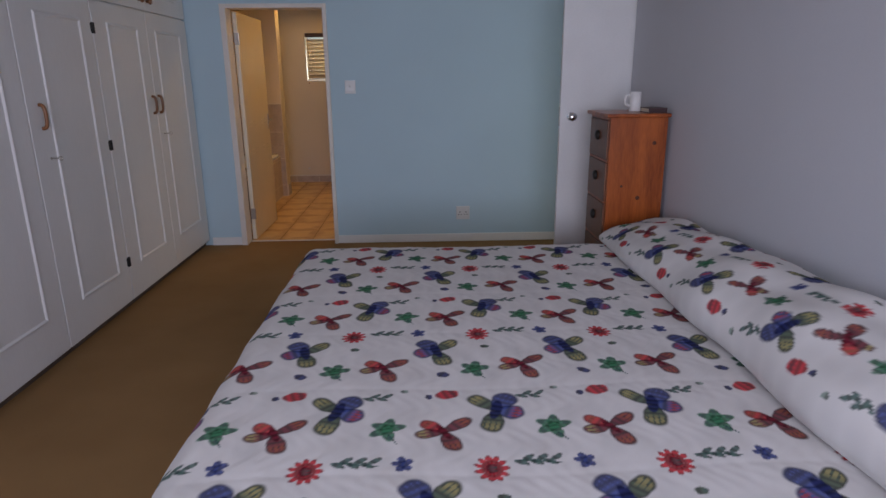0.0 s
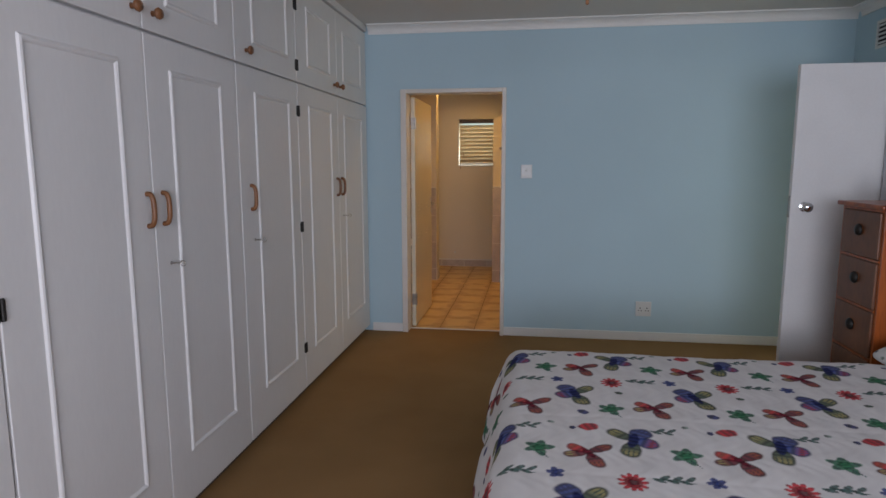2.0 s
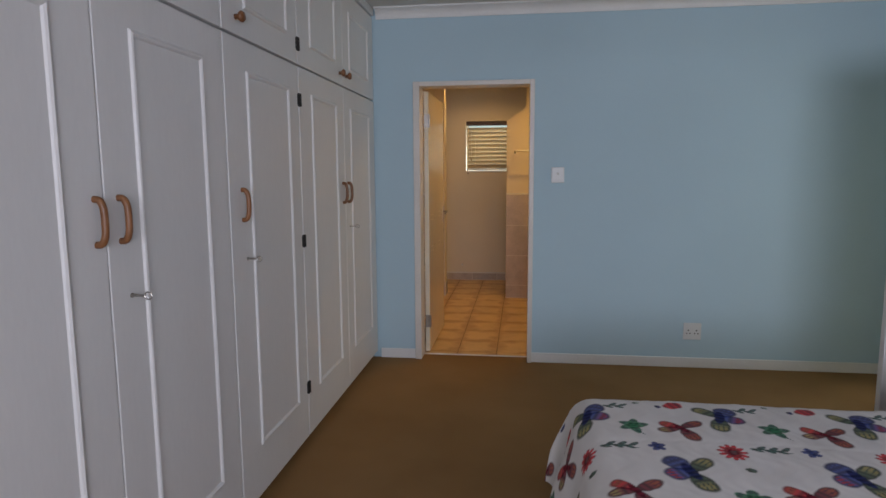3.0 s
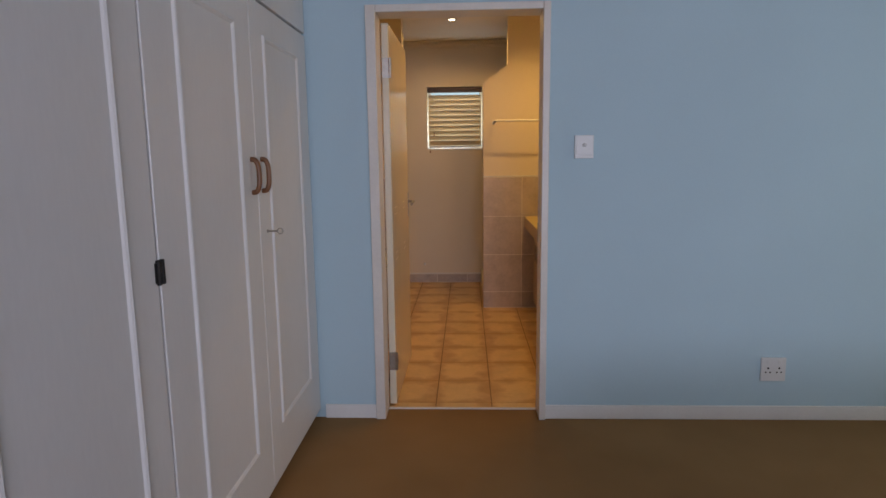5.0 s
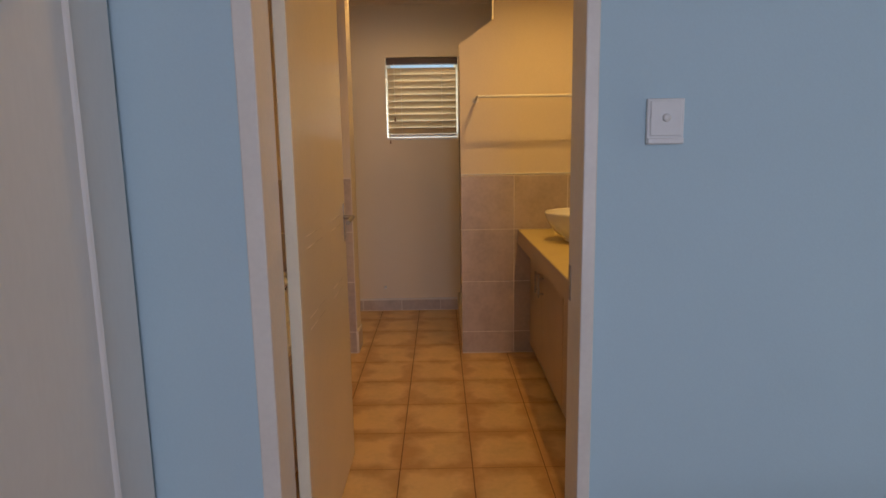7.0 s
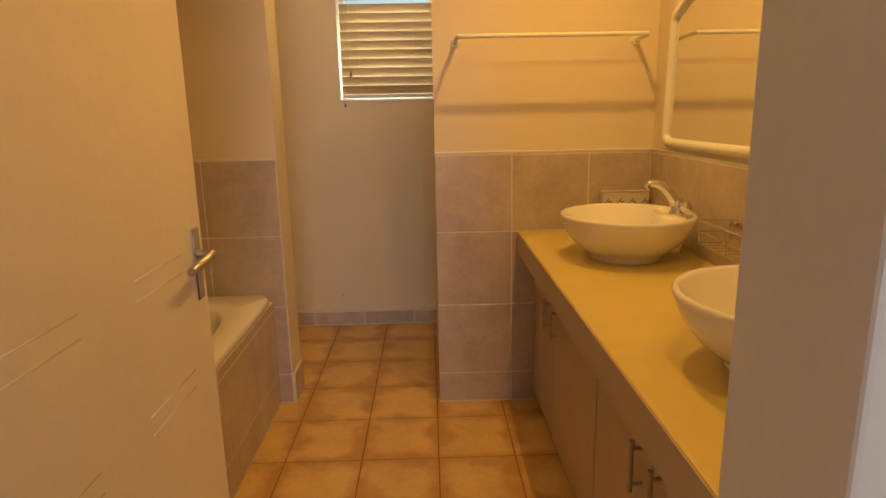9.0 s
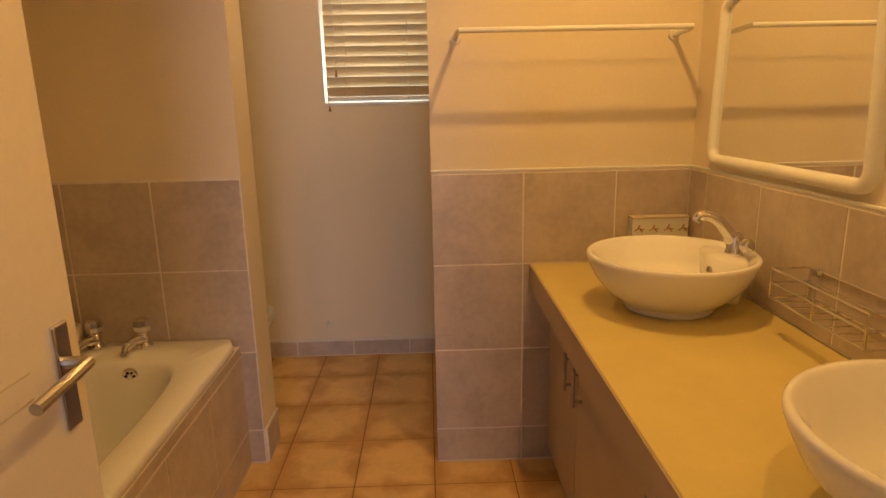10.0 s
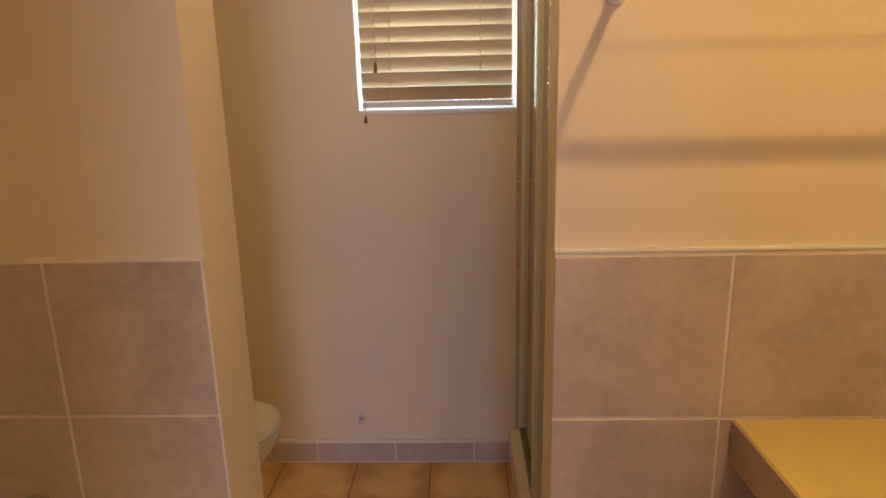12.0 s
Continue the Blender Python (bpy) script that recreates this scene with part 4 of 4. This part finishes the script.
def basin(cx, cy):
    b = thing("wash_basin", (cx, cy, VZ), "round white ceramic bowl basin with a chrome mixer tap", "basin", "basins on the vanity top")
    R = 0.24
    outer = [(0.0, 0.0), (0.128, 0.0), (0.131, 0.010), (0.126, 0.016), (0.152, 0.030), (0.188, 0.060), (0.215, 0.095), (0.231, 0.128), (R, 0.152), (R + 0.001, 0.160), (R - 0.004, 0.166), (R - 0.013, 0.165), (R - 0.018, 0.158)]
    inner = [(0.205, 0.14), (0.185, 0.1), (0.15, 0.065), (0.1, 0.042), (0.04, 0.034), (0.0, 0.033)]
    part("bowl", lathe(outer + inner, (cx, cy, VZ), 64), CERAMIC, b, "", True)
    deck = lathe([(0.062, 0.03), (0.075, 0.1), (0.078, 0.150), (0.07, 0.158), (0, 0.158)], (0, 0, 0), 28)
    for v in deck.verts:
        v.co = Vector((cx + 0.155 + v.co.x * 0.62, cy + v.co.y * 1.5, VZ + v.co.z))
    part("tap_deck", deck, CERAMIC, b, "", True)
    part("overflow", lathe([(0.014, 0), (0.014, -0.006), (0.009, -0.007), (0.008, -0.003), (0, -0.003)], (cx + 0.111, cy - 0.02, VZ + 0.112), 18, "x"), DULL, b, "round steel overflow ring")
    part("drain", lathe([(0.024, 0.034), (0.02, 0.038), (0, 0.037)], (cx, cy, VZ), 20), CHROME, b, "chrome drain")
    tx, ty, tz = cx + 0.18, cy - 0.01, VZ + 0.157
    tap = part("tap_body", lathe([(0.027, 0), (0.025, 0.008), (0.021, 0.014), (0.022, 0.05), (0.018, 0.062)], (tx, ty, tz), 20), CHROME, b, "chrome mixer tap", True)
    pts = bend([(tx, ty, tz + 0.03), (tx - 0.025, ty, tz + 0.07), (tx - 0.06, ty + 0.005, tz + 0.105), (tx - 0.10, ty + 0.01, tz + 0.115), (tx - 0.115, ty + 0.01, tz + 0.098)])
    part("spout", tube(pts, [0.019 - 0.007 * k / len(pts) for k in range(len(pts))], 14), CHROME, tap, "", True)
    for s in (-1, 1):
        part("tap_handle", lathe([(0.011, 0.0), (0.011, 0.02), (0.02, 0.024), (0.022, 0.036), (0.018, 0.048), (0, 0.05)] if s > 0 else [(0.011, 0.0), (0.011, -0.02), (0.02, -0.024), (0.022, -0.036), (0.018, -0.048), (0, -0.05)], (tx + 0.012, ty + s * 0.012, tz + 0.035), 14, "y"), CHROME, tap, "", True)


basin(-0.36, 7.21)
basin(-0.335, 6.195)

card = thing("card_box", (-0.2, 7.71, VZ), "cream card box printed with brown leaves, behind the basin", "box")
part("card", box(-0.315, -0.105, 7.69, 7.735, VZ, VZ + 0.178, bevel=0.002), PLASTIC, card)
part("lid_edge", boxes((-0.316, -0.104, 7.688, 7.736, VZ + 0.174, VZ + 0.180)), CORD, card, "pale lid edge")
for k in range(4):
    bx = -0.29 + k * 0.055
    bm = tube([(bx - 0.016, 7.6895, VZ + 0.128), (bx, 7.6895, VZ + 0.137), (bx + 0.02, 7.6895, VZ + 0.133)], 0.002, 6)
    tube([(bx - 0.004, 7.6895, VZ + 0.136), (bx + 0.004, 7.6895, VZ + 0.150)], 0.0025, 6, bm)
    tube([(bx + 0.004, 7.6895, VZ + 0.135), (bx + 0.014, 7.6895, VZ + 0.124)], 0.0025, 6, bm)
    part("printed_leaf", bm, PRINTB, card)

mir = thing("wall_mirror", (X1, 7.19, 1.22), "wall mirror in a rounded white frame above the basins", "mirror")
MY0, MY1, MZ0, MZ1 = 6.79, 7.60, 1.215, 1.755


def mirror_outline(g):
    """The frame's outline, set in by g: straight sides, rounded foot, an arched top."""
    pts = []
    r = 0.06
    for c, a0 in (((MY1 - r, MZ0 + r), -90), ((MY1 - r * 1.4, MZ1 - r), 0)):
        for k in range(7):
            a = radians(a0 + 15 * k)
            pts.append((c[0] + (r - g) * math.cos(a), c[1] + (r - g) * math.sin(a)))
    for k in range(1, 8):
        t = k / 8
        y = MY1 - r * 1.4 + (MY0 + r * 1.4 - MY1 + r * 1.4) * t
        pts.append((y, MZ1 - g + 0.085 * math.sin(math.pi * t)))
    for c, a0 in (((MY0 + r * 1.4, MZ1 - r), 90), ((MY0 + r, MZ0 + r), 180)):
        for k in range(7):
            a = radians(a0 + 15 * k)
            pts.append((c[0] + (r - g) * math.cos(a), c[1] + (r - g) * math.sin(a)))
    return pts


rows = [[(X1 - h, y, z) for y, z in mirror_outline(g)] for g, h in ((0, 0.0), (0.0, 0.014), (0.008, 0.024), (0.018, 0.028), (0.03, 0.024), (0.037, 0.012), (0.037, 0.0))]
part("mirror_frame", skin(rows, False), TRIM, mir, "rounded white frame", True)
part("mirror_glass", prism(mirror_outline(0.035), "x", X1 - 0.009, X1 - 0.004), MIRROR, mir)

rack = thing("wire_rack", (X1 - 0.06, 6.75, 0.93), "chrome wire soap rack fixed to the tiles", "rack")
ry0, ry1, rx0, rx1, rz0, rz1 = 6.62, 6.97, X1 - 0.115, X1 - 0.016, 0.935, 1.012
for zz in (rz0, rz0 + 0.04, rz1):
    part("hoop", tube([(rx0, ry0, zz), (rx1, ry0, zz), (rx1, ry1, zz), (rx0, ry1, zz), (rx0, ry0, zz)], 0.0028, 8), CHROME, rack)
for k in range(9):
    yy = ry0 + (ry1 - ry0) * k / 8
    part("wire", tube([(rx0, yy, rz0), (rx1, yy, rz0)], 0.002, 6), CHROME, rack)
for xx, yy in ((rx0, ry0), (rx0, ry1), (rx1, ry0), (rx1, ry1), (rx0, (ry0 + ry1) / 2)):
    part("upright", tube([(xx, yy, rz0), (xx, yy, rz1)], 0.0028, 8), CHROME, rack)
for yy in (ry0 + 0.04, ry1 - 0.04):
    part("screw_cap", lathe([(0.011, 0), (0.011, -0.008), (0, -0.01)], (X1 - 0.012, yy, rz1 - 0.005), 14, "x"), CHROME, rack)

rail = thing("towel_rail", (-0.56, 7.755, 1.69), "white towel rail standing off the partition", "towel rail")
tx0, tx1, ty, tz = -0.952, -0.185, 7.58, 1.667
part("bar", tube([(tx0, ty, tz), (tx1, ty, tz)], 0.009, 12), TRIM, rail)
for s, xx in ((-1, tx0), (1, tx1)):
    part("arm", tube(bend([(xx - s * 0.012, ty, tz), (xx, ty + 0.012, tz), (xx + s * 0.004, ty + 0.06, tz - 0.004), (xx + s * 0.004, 7.754, tz - 0.008)]), 0.009, 12), TRIM, rail)
    part("mount", lathe([(0.02, 0), (0.018, -0.008), (0.01, -0.01)], (xx + s * 0.004, 7.755, tz - 0.008), 16, "y"), TRIM, rail)

# toilet, facing across the room
toi = thing("toilet", (-2.15, 8.46, 0), "white close-coupled toilet with its lid down", "toilet")
tcx, tcy = -2.13, 8.45
rows = [ring(tcx - 0.06, tcy, 0.16, 0.10, 2.6, 0.0), ring(tcx - 0.05, tcy, 0.155, 0.10, 2.6, 0.12), ring(tcx - 0.02, tcy, 0.19, 0.13, 2.4, 0.24), ring(tcx + 0.01, tcy, 0.24, 0.175, 2.3, 0.36), ring(tcx + 0.01, tcy, 0.243, 0.18, 2.3, 0.395)]
part("bowl", skin(rows), CERAMIC, toi, "", True)
part("seat", skin([ring(tcx + 0.012, tcy, 0.245, 0.183, 2.3, 0.397), ring(tcx + 0.012, tcy, 0.25, 0.188, 2.3, 0.405), ring(tcx + 0.012, tcy, 0.245, 0.183, 2.3, 0.413)]), PLASTIC, toi, "", True)
part("lid", skin([ring(tcx + 0.012, tcy, 0.245, 0.183, 2.3, 0.416), ring(tcx + 0.012, tcy, 0.252, 0.19, 2.3, 0.424), ring(tcx + 0.012, tcy, 0.235, 0.175, 2.3, 0.436)]), PLASTIC, toi, "", True)
part("cistern", box(X0 + 0.004, X0 + 0.19, tcy - 0.19, tcy + 0.19, 0.40, 0.76, bevel=0.02), CERAMIC, toi)
part("cistern_lid", box(X0 + 0.003, X0 + 0.20, tcy - 0.2, tcy + 0.2, 0.762, 0.795, bevel=0.01), CERAMIC, toi)

stop = thing("pipe_stub", (-1.665, Y1, 0.2), "small capped pipe stub low on the wall", "pipe")
part("stub", lathe([(0.013, 0), (0.013, -0.006), (0.006, -0.008), (0.006, -0.03), (0.010, -0.03), (0.010, -0.042), (0, -0.042)], (-1.665, Y1, 0.205), 14, "y"), TRIM, stop, "", True)

# shower
setting("trim_shower_kerb", box(-1.05, -0.955, 7.872, Y1, 0, 0.15, bevel=0.006), CREAM, "cream kerb of the shower", "kerb")
shw = thing("shower_screen", (-0.995, 8.4, 0.15), "clear glass shower screen in a white frame on the kerb", "shower screen")
part("wall_channel", box(-1.012, -0.978, 7.872, 7.90, 0.15, 1.95, bevel=0.002), TRIM, shw)
part("wall_channel", box(-1.012, -0.978, Y1 - 0.03, Y1 - 0.012, 0.15, 1.95, bevel=0.002), TRIM, shw)
part("sill_rail", box(-1.012, -0.978, 7.90, Y1 - 0.03, 0.15, 0.172, bevel=0.002), DULL, shw, "dull aluminium bottom rail")
part("head_rail", box(-1.012, -0.978, 7.90, Y1 - 0.03, 1.93, 1.95, bevel=0.002), TRIM, shw)
for yy in (8.4,):
    part("stile", box(-1.012, -0.978, yy, yy + 0.035, 0.172, 1.93, bevel=0.002), TRIM, shw)
part("glass", boxes((-0.998, -0.992, 7.90, Y1 - 0.03, 0.172, 1.93)), GLASS, shw)

# ---- tiles ----
SHARED = {}


def tile_mesh(size, mat):
    key = (tuple(round(s, 4) for s in size), mat.name)
    if key not in SHARED:
        me = bpy.data.meshes.new("tile")
        hx, hy, hz = (s / 2 for s in size)
        bm = box(-hx, hx, -hy, hy, -hz, hz)
        bmesh.ops.bevel(bm, geom=list(bm.edges), offset=0.0018, segments=1, affect="EDGES")
        bmesh.ops.recalc_face_normals(bm, faces=bm.faces)
        bm.to_mesh(me)
        bm.free()
        me.materials.append(mat)
        SHARED[key] = me
    return SHARED[key]


def lay(parent, axis, face, thick, us, vs, mat=None, gap=0.005, skip=None):
    """Tiles between the joints us and vs on the plane where axis = face; thick is signed, towards the wall."""
    for a, b in zip(us, us[1:]):
        for c, d in zip(vs, vs[1:]):
            if skip and skip((a + b) / 2, (c + d) / 2):
                continue
            s, q, t = b - a - gap, d - c - gap, abs(thick)
            m = face + thick / 2
            size, at = {"x": ((t, s, q), (m, (a + b) / 2, (c + d) / 2)), "y": ((s, t, q), ((a + b) / 2, m, (c + d) / 2)), "z": ((s, q, t), ((a + b) / 2, (c + d) / 2, m))}[axis]
            ob = new("tile", tile_mesh(size, mat or WTILE))
            ob.parent = parent
            ob.location = Vector(at) - ORIGIN.get(parent, Vector())


def bedding(name, bm, label):
    return setting(name, bm, GROUT, label, "tiling")


ZR = [0.004, 0.150, 0.492, 0.838, 1.185]
g = bedding("trim_tiling_partition", boxes((-1.053, X1, 7.7455, 7.755, 0, 1.190)), "taupe tiles with pale joints on the partition")
lay(g, "y", 7.744, 0.006, [-1.056, -0.71, -0.364, -0.088], ZR)
g = bedding("trim_tiling_splashback", boxes((X1 - 0.0095, X1, 5.53, 7.744, VZ, 1.190)), "taupe splashback tiles with pale joints")
lay(g, "x", X1 - 0.011, 0.006, [5.53, 5.76, 6.13, 6.50, 6.867, 7.25, 7.60, 7.742], [0.838, 1.185])
setting("trim_tile_edge_partition", box(-1.0545, X1 - 0.013, 7.7425, 7.755, 1.1905, 1.199, bevel=0.002), TRIM, "white edge strip along the top of the tiles", "tile edge")
setting("trim_tile_edge_splashback", box(X1 - 0.0125, X1, 5.53, 7.7545, 1.1905, 1.199, bevel=0.002), TRIM, "white edge strip along the top of the tiles", "tile edge")
setting("trim_tile_edge_skirting", box(X0, -1.052, Y1 - 0.0125, Y1, 0.0985, 0.106, bevel=0.002), TRIM, "white edge strip along the skirting tiles", "tile edge")
g = bedding("trim_tiling_bath_end", boxes((X0 + 0.006, -1.762, 7.7805, 7.79, 0, 1.186)), "taupe tiles with pale joints at the end of the bath")
lay(g, "y", 7.779, 0.006, [X0 + 0.012, -2.43, -2.099, -1.765], [0.004, 0.150, 0.492, 0.829, 1.179], skip=lambda u, v: u < -1.95 and v < 0.4)
g = bedding("trim_tiling_bath_side", boxes((X0, X0 + 0.0095, 5.53, 7.784, 0, 1.186)), "taupe tiles with pale joints along the bath")
lay(g, "x", X0 + 0.011, -0.006, [5.53, 5.73, 6.07, 6.41, 6.75, 7.09, 7.43, 7.778], [0.492, 0.829, 1.179])
g = bedding("trim_bath_panel", boxes((-1.87, -1.8265, 6.07, 7.778, 0, bz - 0.037), (X0, -1.832, 6.0, 6.07, 0, bz - 0.037)), "taupe tiled front panel of the bath")
lay(g, "x", -1.825, -0.006, [6.0, 6.36, 6.71, 7.06, 7.41, 7.776], [0.004, 0.150, 0.475])
lay(g, "x", -1.825, -0.006, [6.0, 7.776], [0.477, bz - 0.037])
g = bedding("trim_tiling_shower", boxes((-1.03, X1, Y1 - 0.0095, Y1, 0, 2.1), (-1.047, X1, 7.87, 7.876, 0, 1.9), (X1 - 0.006, X1, 7.876, Y1 - 0.006, 0, 2.1)), "taupe shower tiles with pale joints")
lay(g, "y", Y1 - 0.011, 0.006, [-1.03, -0.71, -0.364, -0.088], ZR + [1.53, 1.875, 2.095])
g = bedding("baseboard_bathroom", boxes((X0, -1.05, Y1 - 0.0095, Y1, 0, 0.098), (-1.762, -1.7535, 7.79, 7.975, 0, 0.15)), "taupe skirting tiles with a pale top joint")
lay(g, "y", Y1 - 0.011, 0.006, [X0, -2.19, -1.86, -1.53, -1.20, -1.05], [0.002, 0.092])
lay(g, "x", -1.752, -0.005, [7.792, 7.972], [0.002, 0.145])
fl = bpy.data.objects["floor_bathroom"]
lay(fl, "z", 0.0, -0.008, [-2.63 + 0.3125 * k for k in range(9)], [5.4925] + [5.57 + 0.3375 * k for k in range(11)], FTILE, 0.004)
